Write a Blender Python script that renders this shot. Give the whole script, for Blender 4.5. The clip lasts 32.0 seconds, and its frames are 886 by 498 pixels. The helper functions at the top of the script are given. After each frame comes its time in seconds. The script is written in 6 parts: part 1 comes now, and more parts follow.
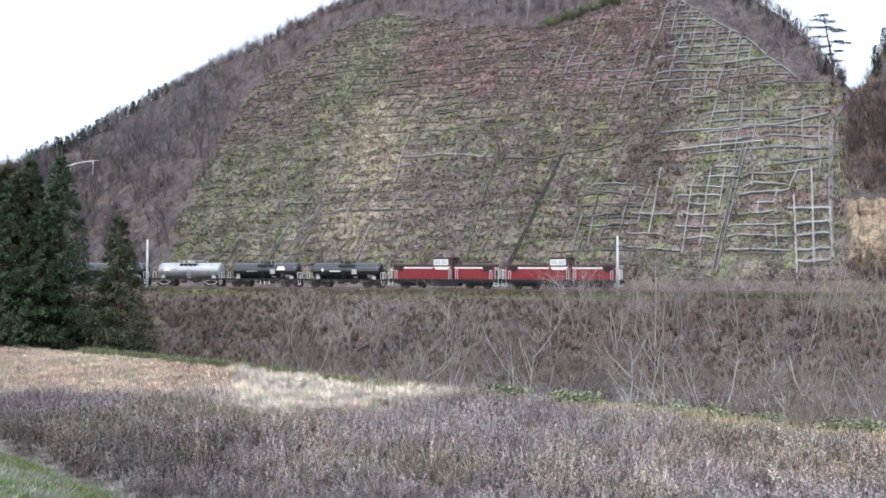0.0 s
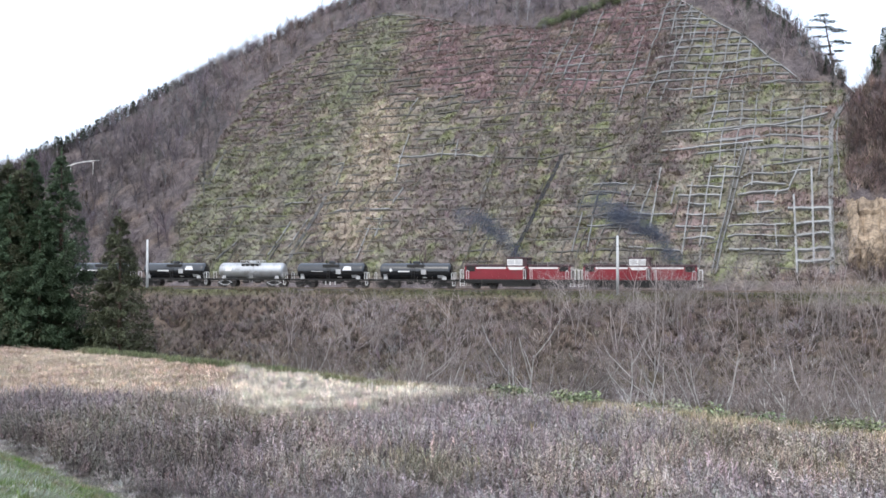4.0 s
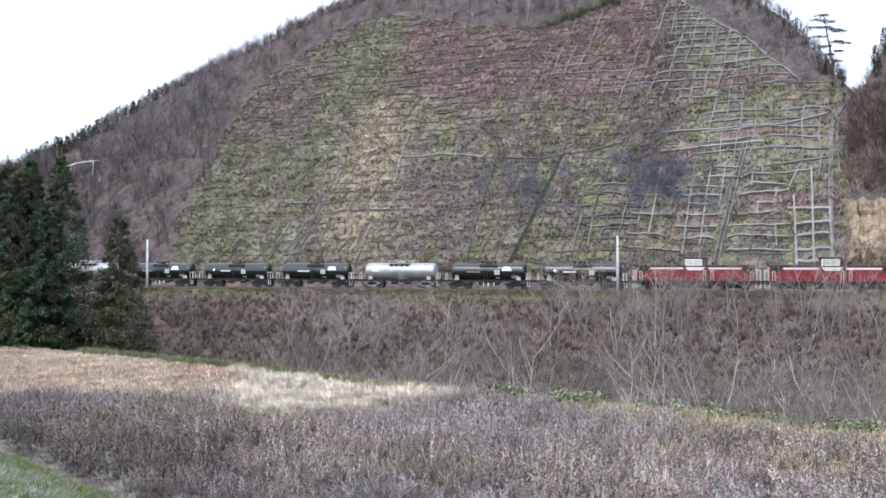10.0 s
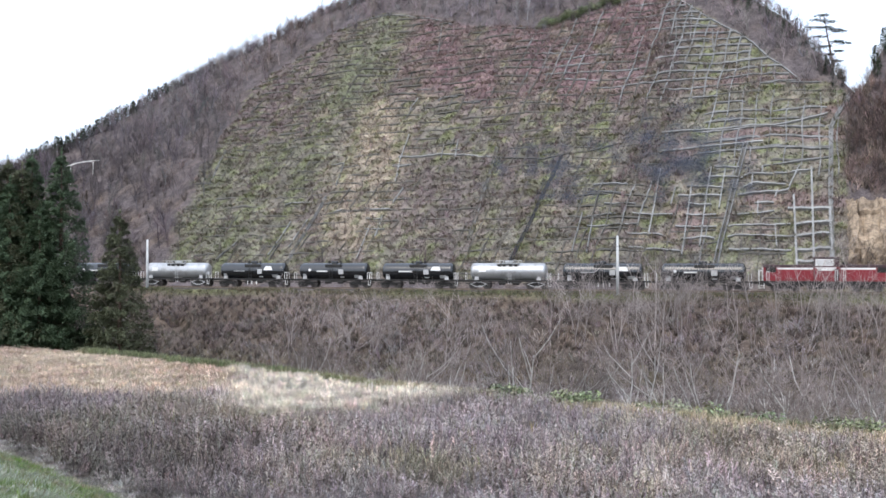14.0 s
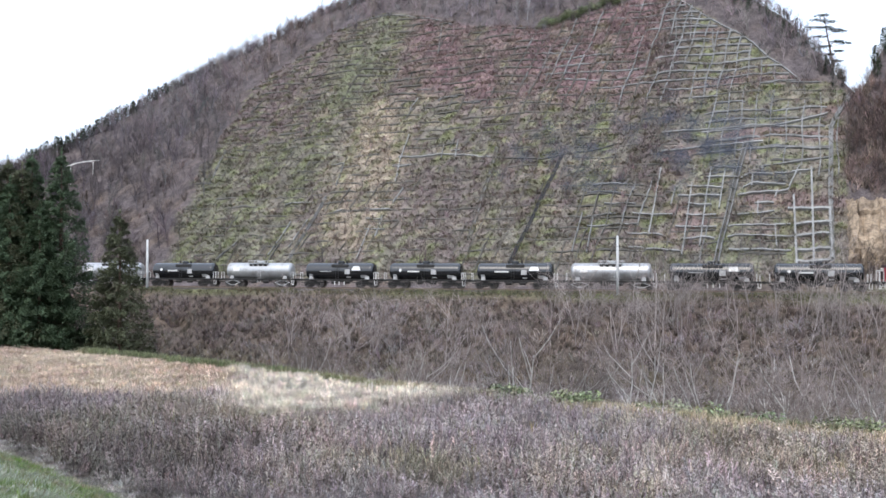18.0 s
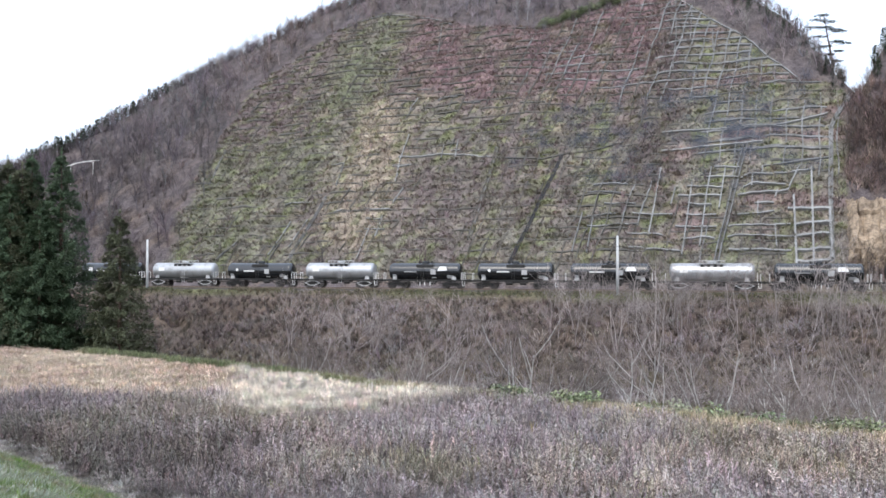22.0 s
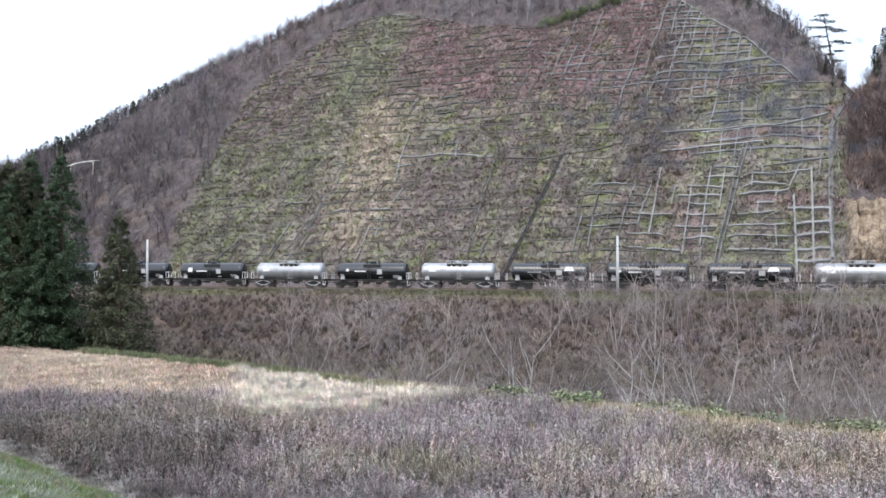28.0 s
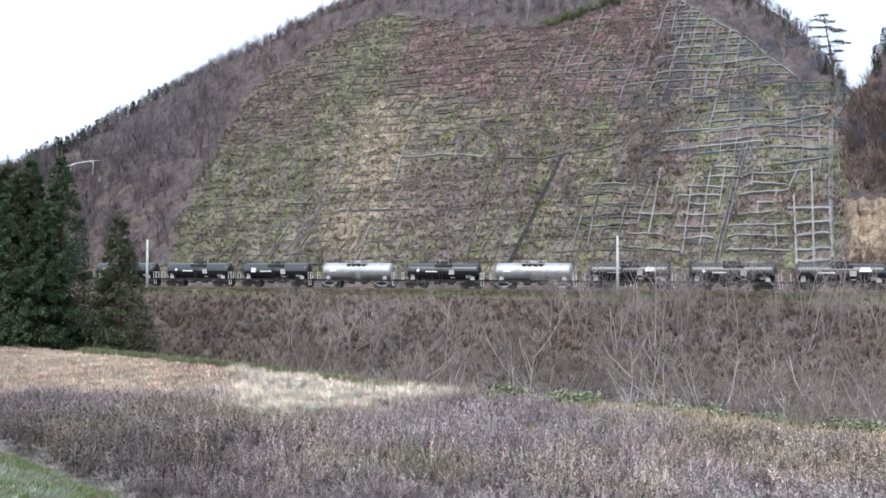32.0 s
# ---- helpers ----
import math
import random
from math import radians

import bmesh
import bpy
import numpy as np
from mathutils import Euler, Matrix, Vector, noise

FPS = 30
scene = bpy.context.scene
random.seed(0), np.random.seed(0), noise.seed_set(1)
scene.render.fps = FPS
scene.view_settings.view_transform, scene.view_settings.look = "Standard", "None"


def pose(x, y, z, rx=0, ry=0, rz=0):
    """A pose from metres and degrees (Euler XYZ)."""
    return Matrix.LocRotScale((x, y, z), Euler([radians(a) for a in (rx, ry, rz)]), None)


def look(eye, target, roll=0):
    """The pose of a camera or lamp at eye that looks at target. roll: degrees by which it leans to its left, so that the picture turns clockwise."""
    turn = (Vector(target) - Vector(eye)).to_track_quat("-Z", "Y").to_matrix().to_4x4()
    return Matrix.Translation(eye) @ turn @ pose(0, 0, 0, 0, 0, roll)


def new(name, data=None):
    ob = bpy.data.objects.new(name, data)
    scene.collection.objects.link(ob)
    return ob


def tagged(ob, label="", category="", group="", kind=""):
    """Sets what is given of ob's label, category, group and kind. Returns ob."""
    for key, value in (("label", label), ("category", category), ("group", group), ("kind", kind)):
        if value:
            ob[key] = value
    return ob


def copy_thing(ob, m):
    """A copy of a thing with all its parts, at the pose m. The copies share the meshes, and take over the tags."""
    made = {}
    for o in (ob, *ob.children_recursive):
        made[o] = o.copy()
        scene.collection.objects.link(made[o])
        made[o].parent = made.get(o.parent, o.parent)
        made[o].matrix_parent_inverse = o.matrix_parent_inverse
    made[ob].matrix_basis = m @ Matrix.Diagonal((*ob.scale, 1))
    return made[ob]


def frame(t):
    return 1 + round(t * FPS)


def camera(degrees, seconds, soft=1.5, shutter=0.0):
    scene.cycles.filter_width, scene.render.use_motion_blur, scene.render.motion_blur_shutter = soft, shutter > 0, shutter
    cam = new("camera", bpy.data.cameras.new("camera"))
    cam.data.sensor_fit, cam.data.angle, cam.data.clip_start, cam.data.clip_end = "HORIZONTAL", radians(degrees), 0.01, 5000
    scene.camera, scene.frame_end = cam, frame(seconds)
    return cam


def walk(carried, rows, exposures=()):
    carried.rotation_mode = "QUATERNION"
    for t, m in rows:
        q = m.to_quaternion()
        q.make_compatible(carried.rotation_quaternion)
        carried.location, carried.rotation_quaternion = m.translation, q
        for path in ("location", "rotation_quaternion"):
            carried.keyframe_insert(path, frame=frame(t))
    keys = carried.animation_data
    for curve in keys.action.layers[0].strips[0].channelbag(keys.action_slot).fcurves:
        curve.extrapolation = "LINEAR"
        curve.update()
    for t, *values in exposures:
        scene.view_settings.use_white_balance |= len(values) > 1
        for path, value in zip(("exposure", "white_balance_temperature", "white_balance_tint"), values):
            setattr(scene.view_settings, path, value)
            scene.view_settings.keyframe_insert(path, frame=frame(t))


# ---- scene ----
# ---------------------------------------------------------------- camera
# Metres; z = 0 is the top of the rails, y points away from the camera, which stands still on the road.
EYE = Vector((0.0, 0.0, 3.15))
cam = camera(50.0, 32.0, soft=1.6, shutter=0.5)
STAND = look(EYE, (0.0, 100.0, 4.40))
walk(cam, [(0.0, STAND), (32.0, STAND)], exposures=[(0.0, 0.0), (32.0, 0.0)])

# ---------------------------------------------------------------- light: a bright overcast sky
world = bpy.data.worlds.new("overcast_sky")
scene.world = world
world.use_nodes = True
wn = world.node_tree
wn.nodes.clear()
w_out = wn.nodes.new("ShaderNodeOutputWorld")
w_bg = wn.nodes.new("ShaderNodeBackground")
w_sky = wn.nodes.new("ShaderNodeTexSky")
w_sky.sky_type = "NISHITA"
w_sky.sun_disc = False
w_sky.sun_elevation = radians(52)
w_sky.sun_rotation = radians(201)
w_sky.dust_density = 6.0
w_sky.air_density = 1.6
w_mix = wn.nodes.new("ShaderNodeMix")
w_mix.data_type = "RGBA"
w_mix.inputs["Factor"].default_value = 0.72
w_mix.inputs["B"].default_value = (9.7, 11.0, 13.5, 1.0)   # the even cloud cover
wn.links.new(w_sky.outputs["Color"], w_mix.inputs["A"])
wn.links.new(w_mix.outputs["Result"], w_bg.inputs["Color"])
w_bg.inputs["Strength"].default_value = 0.165
wn.links.new(w_bg.outputs["Background"], w_out.inputs["Surface"])
sun = new("sun", bpy.data.lights.new("sun", "SUN"))
sun.data.energy = 1.3
sun.data.angle = radians(35)
sun.data.color = (1.0, 0.97, 0.93)
sun.matrix_world = look((-40, -45, 145), (0, 60, 0))

# ---------------------------------------------------------------- the lie of the land
THETA = radians(16.84)          # the track nears the camera to the right
TRACK_Y = 109.1
BETA = radians(22.6)            # the hillside's fall line
TOE, STEEP = 110.0, math.tan(radians(44))
FIELD_Z, FIELD_EDGE = -2.0, 29.8


def track_point(s, v=0.0, z=0.0):
    return Vector((s * math.cos(THETA) + v * math.sin(THETA), TRACK_Y - s * math.sin(THETA) + v * math.cos(THETA), z))


def sm(a, b, x):
    k = np.clip((x - a) / (b - a), 0, 1)
    return k * k * (3 - 2 * k)


def wave(x, y, seed=0):
    """A cheap smooth noise of about -1 to 1, wavelength about 6 m."""
    r = 0
    for i in range(5):
        a = seed * 1.7 + i * 2.399
        f = 0.55 + 0.35 * i
        r = r + np.sin(f * (x * math.cos(a) + y * math.sin(a)) + 3.1 * i + seed) / (1 + 0.35 * i)
    return r / 2.4


RIDGE_P = (-900, -420, -250, -175, -155, -145, -138, -131, -117, -100, -91, -73, -50, -30, -14, -6, 1.0, 2.6, 4.5, 8, 14, 40, 200, 900)
RIDGE_Z = (2, 4, 7, 12, 16.8, 20.0, 22.8, 25.4, 38.3, 50.0, 54.8, 62, 66, 61, 47.5, 39, 28.0, 25.5, 30, 38, 46, 60, 40, 10)


CELL_Q, CELL_P = 1.52, 2.1      # the concrete frame's grid on the slope


def row_shift(p, q):
    """How the grid's rows wander up and down the slope."""
    return 0.07 * np.sin(p * 0.33 + q * 0.9) + 0.035 * np.maximum(p + 22, 0) * sm(124, 132, q) - 0.02 * np.abs(p + 45)


def framed(p, q):
    """1 on the framed, mown slope, 0 in the woods round it."""
    top = np.interp(p, (-99, -97, -95, -91, -88, -84, -79, -74, -69, -63, -57.6, -46.8, -42, -35, -30.5, -24.5, -23.4, -17.5, -13.5, -9.1, -5, -2.3, 1.6),
                    (147, 148, 149.5, 153.5, 158, 160.6, 161.1, 160.6, 159.3, 156.5, 155.4, 153.6, 154.9, 156, 158.5, 159, 156.8, 151.8, 148.6, 143.3, 139, 138.8, 136.5))
    side = np.interp(q, (110, 115, 126, 133, 147), (-88.5, -92, -95.5, -96.5, -98.5))
    return sm(-1.2, 1.2, p - side + 0.9 * np.sin(q * 0.8) + 0.5 * np.sin(q * 2.3)) * (1 - sm(0.4, 1.2, p)) * (1 - sm(-0.5, 1.0, q - top)) * sm(TOE, TOE + 2, q)


def shelf_z(p, q):
    """The small terraces that have formed behind the beams."""
    step = np.mod(q - row_shift(p, q) - TOE - 1.6, CELL_Q) / CELL_Q
    return (0.34 + 0.16 * wave(p * 1.3, q * 1.3, 8)) * np.minimum(1 - step, step * 6) * framed(p, q)


def hill_z(x, y):
    p = x * math.cos(BETA) - y * math.sin(BETA)
    q = x * math.sin(BETA) + y * math.cos(BETA)
    face = STEEP * (q - TOE)
    ridge = np.interp(p, RIDGE_P, RIDGE_Z)
    top = ridge - 0.10 * np.maximum(face - ridge, 0)
    k = 1.6
    h = -k * np.logaddexp(-face / k, -top / k)
    v = x * math.sin(THETA) + (y - TRACK_Y) * math.cos(THETA)
    h = np.minimum(h, 1.1 * (v - 3.6))
    crest = np.interp(x, (-60, 20, 60, 68, 77, 88, 104, 160, 400), (20, 57, 58, 54, 50.5, 42, 35, 36, 20))
    back = crest - 0.55 * np.abs(y - 212)
    shelf = shelf_z(p, q)
    return np.maximum(h, np.where(y > 150, back, -50)) + 0.35 * wave(x * 0.5, y * 0.5, 2) * sm(0, 6, h) + shelf


def ground_z(x, y):
    x, y = np.asarray(x, float), np.asarray(y, float)
    v = x * math.sin(THETA) + (y - TRACK_Y) * math.cos(THETA)
    w = x * 0.603 + y * 0.798
    g = x * 0.72 + y * 0.69
    far = np.maximum(hill_z(x, y), -0.32)
    bank = np.maximum(-0.32 + 0.68 * (v + 2.7) + 0.25 * wave(x, y, 1) * sm(0, -3, v + 2.7), -9.2 + 0.2 * wave(x, y, 3))
    valley = np.where(v > -2.7, far, bank)
    near_bank = FIELD_Z - 0.62 * np.maximum(w - FIELD_EDGE - 0.4, 0)
    field = FIELD_Z + 0.05 * wave(x * 1.3, y * 1.3, 4) + 0.39 * np.clip(9.1 - g, 0, 9.1)
    near = np.where(w > FIELD_EDGE, near_bank, field)
    return np.where(v > -2.7, valley, np.maximum(valley, np.where(near > -9.2, near, -50)))

# ---------------------------------------------------------------- materials
def material(name, rough=0.8, metal=0.0, base=(0.5, 0.5, 0.5), spread=0.25, scale=2.0, fine=30.0, bump=0.15,
             stain=None, stain_amount=0.0, attribute=None, per_object=0.0, per_island=0.0, spec=0.5, relief=0.03):
    """Base colour varied at two scales, optional stains, colour from a land-cover attribute, fine relief."""
    m = bpy.data.materials.new(name)
    m.use_nodes = True
    nt = m.node_tree
    b = nt.nodes["Principled BSDF"]
    b.inputs["Metallic"].default_value = metal
    b.inputs["Specular IOR Level"].default_value = spec
    tc = nt.nodes.new("ShaderNodeTexCoord")
    big = nt.nodes.new("ShaderNodeTexNoise")
    big.inputs["Scale"].default_value = scale
    big.inputs["Detail"].default_value = 5
    small = nt.nodes.new("ShaderNodeTexNoise")
    small.inputs["Scale"].default_value = fine
    small.inputs["Detail"].default_value = 4
    for n in (big, small):
        nt.links.new(tc.outputs["Object"], n.inputs["Vector"])
    if attribute:
        src = nt.nodes.new("ShaderNodeVertexColor")
        src.layer_name = attribute
        colour = src.outputs["Color"]
    else:
        src = nt.nodes.new("ShaderNodeRGB")
        src.outputs[0].default_value = (*base, 1)
        colour = src.outputs[0]
    add = nt.nodes.new("ShaderNodeMath")
    add.operation = "ADD"
    nt.links.new(big.outputs["Fac"], add.inputs[0])
    nt.links.new(small.outputs["Fac"], add.inputs[1])
    fac = add.outputs[0]
    extra = []
    if per_object:
        info = nt.nodes.new("ShaderNodeObjectInfo")
        extra.append((info.outputs["Random"], per_object))
    if per_island:
        info = nt.nodes.new("ShaderNodeNewGeometry")
        extra.append((info.outputs["Random Per Island"], per_island))
    span = nt.nodes.new("ShaderNodeMapRange")
    span.inputs["From Min"].default_value = 0.6
    span.inputs["From Max"].default_value = 1.4
    span.inputs["To Min"].default_value = 1 - spread
    span.inputs["To Max"].default_value = 1 + spread
    nt.links.new(fac, span.inputs["Value"])
    value = span.outputs["Result"]
    for out, amount in extra:
        r = nt.nodes.new("ShaderNodeMapRange")
        r.inputs["To Min"].default_value = 1 - amount
        r.inputs["To Max"].default_value = 1 + amount
        nt.links.new(out, r.inputs["Value"])
        mul = nt.nodes.new("ShaderNodeMath")
        mul.operation = "MULTIPLY"
        nt.links.new(value, mul.inputs[0])
        nt.links.new(r.outputs["Result"], mul.inputs[1])
        value = mul.outputs[0]
    scaled = nt.nodes.new("ShaderNodeVectorMath")
    scaled.operation = "SCALE"
    nt.links.new(colour, scaled.inputs[0])
    nt.links.new(value, scaled.inputs["Scale"])
    result = scaled.outputs[0]
    if stain:
        blot = nt.nodes.new("ShaderNodeTexNoise")
        blot.inputs["Scale"].default_value = scale * 1.7
        blot.inputs["Detail"].default_value = 8
        blot.inputs["Roughness"].default_value = 0.7
        nt.links.new(tc.outputs["Object"], blot.inputs["Vector"])
        r = nt.nodes.new("ShaderNodeMapRange")
        r.inputs["From Min"].default_value = 0.62 - 0.3 * stain_amount
        r.inputs["From Max"].default_value = 0.78 - 0.2 * stain_amount
        nt.links.new(blot.outputs["Fac"], r.inputs["Value"])
        mix = nt.nodes.new("ShaderNodeMix")
        mix.data_type = "RGBA"
        mix.inputs["B"].default_value = (*stain, 1)
        nt.links.new(r.outputs["Result"], mix.inputs["Factor"])
        nt.links.new(result, mix.inputs["A"])
        result = mix.outputs["Result"]
    nt.links.new(result, b.inputs["Base Color"])
    rr = nt.nodes.new("ShaderNodeMapRange")
    rr.inputs["To Min"].default_value = max(rough - 0.15, 0.05)
    rr.inputs["To Max"].default_value = min(rough + 0.15, 1.0)
    nt.links.new(big.outputs["Fac"], rr.inputs["Value"])
    nt.links.new(rr.outputs["Result"], b.inputs["Roughness"])
    if bump:
        bp = nt.nodes.new("ShaderNodeBump")
        bp.inputs["Strength"].default_value = bump
        bp.inputs["Distance"].default_value = relief
        nt.links.new(small.outputs["Fac"], bp.inputs["Height"])
        nt.links.new(bp.outputs["Normal"], b.inputs["Normal"])
    return m


M = {}
M["ground"] = material("ground_cover", 0.95, attribute="cover", spread=0.8, scale=0.9, fine=4.5, bump=1.0, spec=0.1, relief=0.12)
M["plant"] = material("dry_plants", 0.9, attribute="cover", spread=0.28, scale=0.3, fine=6.0, bump=0.0, per_island=0.44, spec=0.15)
M["weed"] = material("dead_weed_stems", 0.9, attribute="cover", spread=0.28, scale=0.5, fine=6.0, bump=0.0, per_island=0.15, spec=0.12)
M["cedar"] = material("cedar_needles", 0.8, attribute="cover", spread=0.35, scale=0.7, fine=2.0, bump=0.0, per_island=0.10, spec=0.04)
M["bark"] = material("bark", 0.9, base=(0.47, 0.45, 0.425), spread=0.4, scale=3, fine=40, bump=0.4, spec=0.2, per_object=0.25)
M["sapling_bark"] = material("sapling_bark", 0.9, base=(0.36, 0.315, 0.30), spread=0.4, scale=2, fine=20, bump=0.2, spec=0.2, per_object=0.35)
M["twig"] = material("twigs", 0.9, base=(0.25, 0.212, 0.198), spread=0.35, scale=2, fine=20, bump=0.0, spec=0.2, per_object=0.3)
M["cedar_bark"] = material("cedar_bark", 0.9, base=(0.13, 0.09, 0.07), spread=0.35, scale=3, fine=30, bump=0.5, spec=0.2)
M["concrete"] = material("weathered_concrete", 0.9, base=(0.25, 0.25, 0.25), spread=0.4, scale=0.5, fine=6, bump=0.3,
                         stain=(0.11, 0.11, 0.095), stain_amount=0.5, spec=0.2, per_object=0.12)
M["drain_dark"] = material("dark_gutter_concrete", 0.9, base=(0.062, 0.062, 0.066), spread=0.3, scale=0.6, fine=6, bump=0.3, spec=0.2)
# The shade on overgrown beams' undersides is put into this dark base colour.
M["darkened_concrete"] = material("darkened_concrete", 0.95, base=(0.115, 0.110, 0.100), spread=0.45, scale=0.5, fine=6, bump=0.3, spec=0.2)
M["pale_concrete"] = material("pale_concrete", 0.85, base=(0.30, 0.30, 0.295), spread=0.45, scale=0.6, fine=8, bump=0.3,
                              stain=(0.22, 0.22, 0.19), stain_amount=0.25, spec=0.2)
M["pole"] = material("pole_concrete", 0.8, base=(0.55, 0.56, 0.56), spread=0.15, scale=1, fine=20, bump=0.2, spec=0.3)
M["rock"] = material("bare_rock", 0.95, base=(0.32, 0.25, 0.18), spread=0.6, scale=0.5, fine=3, bump=0.9,
                     stain=(0.10, 0.075, 0.06), stain_amount=0.5, spec=0.2)
M["ballast"] = material("ballast", 0.95, base=(0.075, 0.066, 0.058), spread=0.5, scale=1.2, fine=14, bump=0.9, spec=0.2)
M["sleeper"] = material("sleeper_wood", 0.9, base=(0.09, 0.075, 0.06), spread=0.3, scale=2, fine=20, bump=0.4, per_object=0.3)
M["rail"] = material("rusty_rail", 0.55, 0.6, base=(0.26, 0.20, 0.16), spread=0.2, scale=2, fine=30, bump=0.1)
M["red"] = material("loco_red", 0.42, base=(0.235, 0.020, 0.030), spread=0.18, scale=0.6, fine=9, bump=0.05,
                    stain=(0.15, 0.04, 0.04), stain_amount=0.25)
M["loco_roof"] = material("loco_dark_maroon", 0.6, base=(0.055, 0.022, 0.027), spread=0.25, scale=0.8, fine=9, bump=0.05,
                          stain=(0.04, 0.035, 0.035), stain_amount=0.5)
M["white"] = material("white_paint", 0.5, base=(0.78, 0.77, 0.75), spread=0.08, scale=0.9, fine=8, bump=0.03,
                      stain=(0.45, 0.42, 0.38), stain_amount=0.15)
M["black"] = black = material("tank_black", 0.20, base=(0.010, 0.012, 0.015), spread=0.3, scale=0.6, fine=8, bump=0.03, spec=0.7,
                      stain=(0.022, 0.026, 0.032), stain_amount=0.2)
black.node_tree.nodes["Principled BSDF"].inputs["Coat Weight"].default_value = 0.5
black.node_tree.nodes["Principled BSDF"].inputs["Coat Roughness"].default_value = 0.10
black.node_tree.nodes["Principled BSDF"].inputs["Coat IOR"].default_value = 1.5
M["silver"] = material("tank_silver", 0.36, 0.6, base=(0.48, 0.49, 0.50), spread=0.16, scale=0.7, fine=7, bump=0.06,
                       stain=(0.30, 0.28, 0.27), stain_amount=0.35)
M["under"] = material("underframe_black", 0.75, base=(0.025, 0.024, 0.023), spread=0.35, scale=1.4, fine=14, bump=0.2,
                      stain=(0.06, 0.05, 0.043), stain_amount=0.2)
M["steel"] = material("wheel_steel", 0.5, 0.7, base=(0.14, 0.125, 0.12), spread=0.2, scale=2, fine=20, bump=0.1)
M["glass"] = material("cab_glass", 0.08, base=(0.035, 0.04, 0.045), spread=0.05, scale=1, fine=5, bump=0.0)
M["grey_paint"] = material("pale_grey_plate", 0.6, base=(0.50, 0.50, 0.50), spread=0.15, scale=2, fine=10, bump=0.05,
                           stain=(0.25, 0.24, 0.22), stain_amount=0.3)
# Pale base puts the sky's bright reflection into the cab panes' colour.
M["pale_pane"] = material("sky_reflection_pane", 0.25, base=(0.60, 0.60, 0.60), spread=0.12, scale=2, fine=8, bump=0.0, stain=(0.3, 0.3, 0.3), stain_amount=0.2)
M["smoke"] = material("soot", 0.95, base=(0.095, 0.112, 0.155), spread=0.2, bump=0.0, spec=0.1)
M["lamp"] = material("lamp_glass", 0.15, base=(0.7, 0.7, 0.66), spread=0.05, bump=0.0)


def let_light_through(m, share):
    """Thin foliage: part of the light passes to the far side."""
    nt = m.node_tree
    b, out = nt.nodes["Principled BSDF"], nt.nodes["Material Output"]
    t = nt.nodes.new("ShaderNodeBsdfTranslucent")
    mix = nt.nodes.new("ShaderNodeMixShader")
    mix.inputs[0].default_value = share
    nt.links.new(b.inputs["Base Color"].links[0].from_socket, t.inputs["Color"])
    nt.links.new(b.outputs[0], mix.inputs[1])
    nt.links.new(t.outputs[0], mix.inputs[2])
    nt.links.new(mix.outputs[0], out.inputs["Surface"])


let_light_through(M["cedar"], 0.4)


# ---------------------------------------------------------------- mesh helpers
def part(name, bm, mat, parent=None, label="", smooth=False):
    me = bpy.data.meshes.new(name)
    bm.to_mesh(me)
    bm.free()
    if smooth:
        me.polygons.foreach_set("use_smooth", [True] * len(me.polygons))
    me.materials.append(mat)
    ob = new(name, me)
    ob.parent = parent
    if label:
        tagged(ob, label)
    return ob


def box(bm, c, s, bevel=0.0, taper=1.0):
    r = bmesh.ops.create_cube(bm, size=1.0)
    for v in r["verts"]:
        k = taper if v.co.z > 0 else 1.0
        v.co = Vector((c[0] + v.co.x * s[0] * k, c[1] + v.co.y * s[1] * k, c[2] + v.co.z * s[2]))
    if bevel:
        edges = list({e for v in r["verts"] for e in v.link_edges})
        bmesh.ops.bevel(bm, geom=edges, offset=bevel, segments=2, affect="EDGES", profile=0.6)


def rod(bm, a, b, r, r2=None, seg=8):
    a, b = Vector(a), Vector(b)
    d = b - a
    m = Matrix.Translation((a + b) / 2) @ d.to_track_quat("Z", "Y").to_matrix().to_4x4()
    bmesh.ops.create_cone(bm, cap_ends=True, segments=seg, radius1=r, radius2=r if r2 is None else r2, depth=d.length, matrix=m)


def path_rod(bm, pts, r, seg=6):
    for a, b in zip(pts, pts[1:]):
        rod(bm, a, b, r, seg=seg)


def mesh_np(name, verts, faces, mat, colours=None, smooth=False):
    """One mesh from arrays; faces is an (n, 3) or (n, 4) array or a list of such."""
    faces = faces if isinstance(faces, list) else [faces]
    me = bpy.data.meshes.new(name)
    verts = np.asarray(verts, np.float32)
    loops = np.concatenate([f.ravel() for f in faces]).astype(np.int32)
    sizes = np.concatenate([np.full(len(f), f.shape[1]) for f in faces])
    me.vertices.add(len(verts))
    me.vertices.foreach_set("co", verts.ravel())
    me.loops.add(len(loops))
    me.loops.foreach_set("vertex_index", loops)
    me.polygons.add(len(sizes))
    me.polygons.foreach_set("loop_start", np.concatenate([[0], np.cumsum(sizes)[:-1]]).astype(np.int32))
    if smooth:
        me.polygons.foreach_set("use_smooth", np.ones(len(sizes), bool))
    if colours is not None:
        at = me.color_attributes.new("cover", "FLOAT_COLOR", "POINT")
        c = np.ones((len(verts), 4), np.float32)
        c[:, :3] = colours
        at.data.foreach_set("color", c.ravel())
    me.materials.append(mat)
    me.update(calc_edges=True)
    me.validate()
    return me


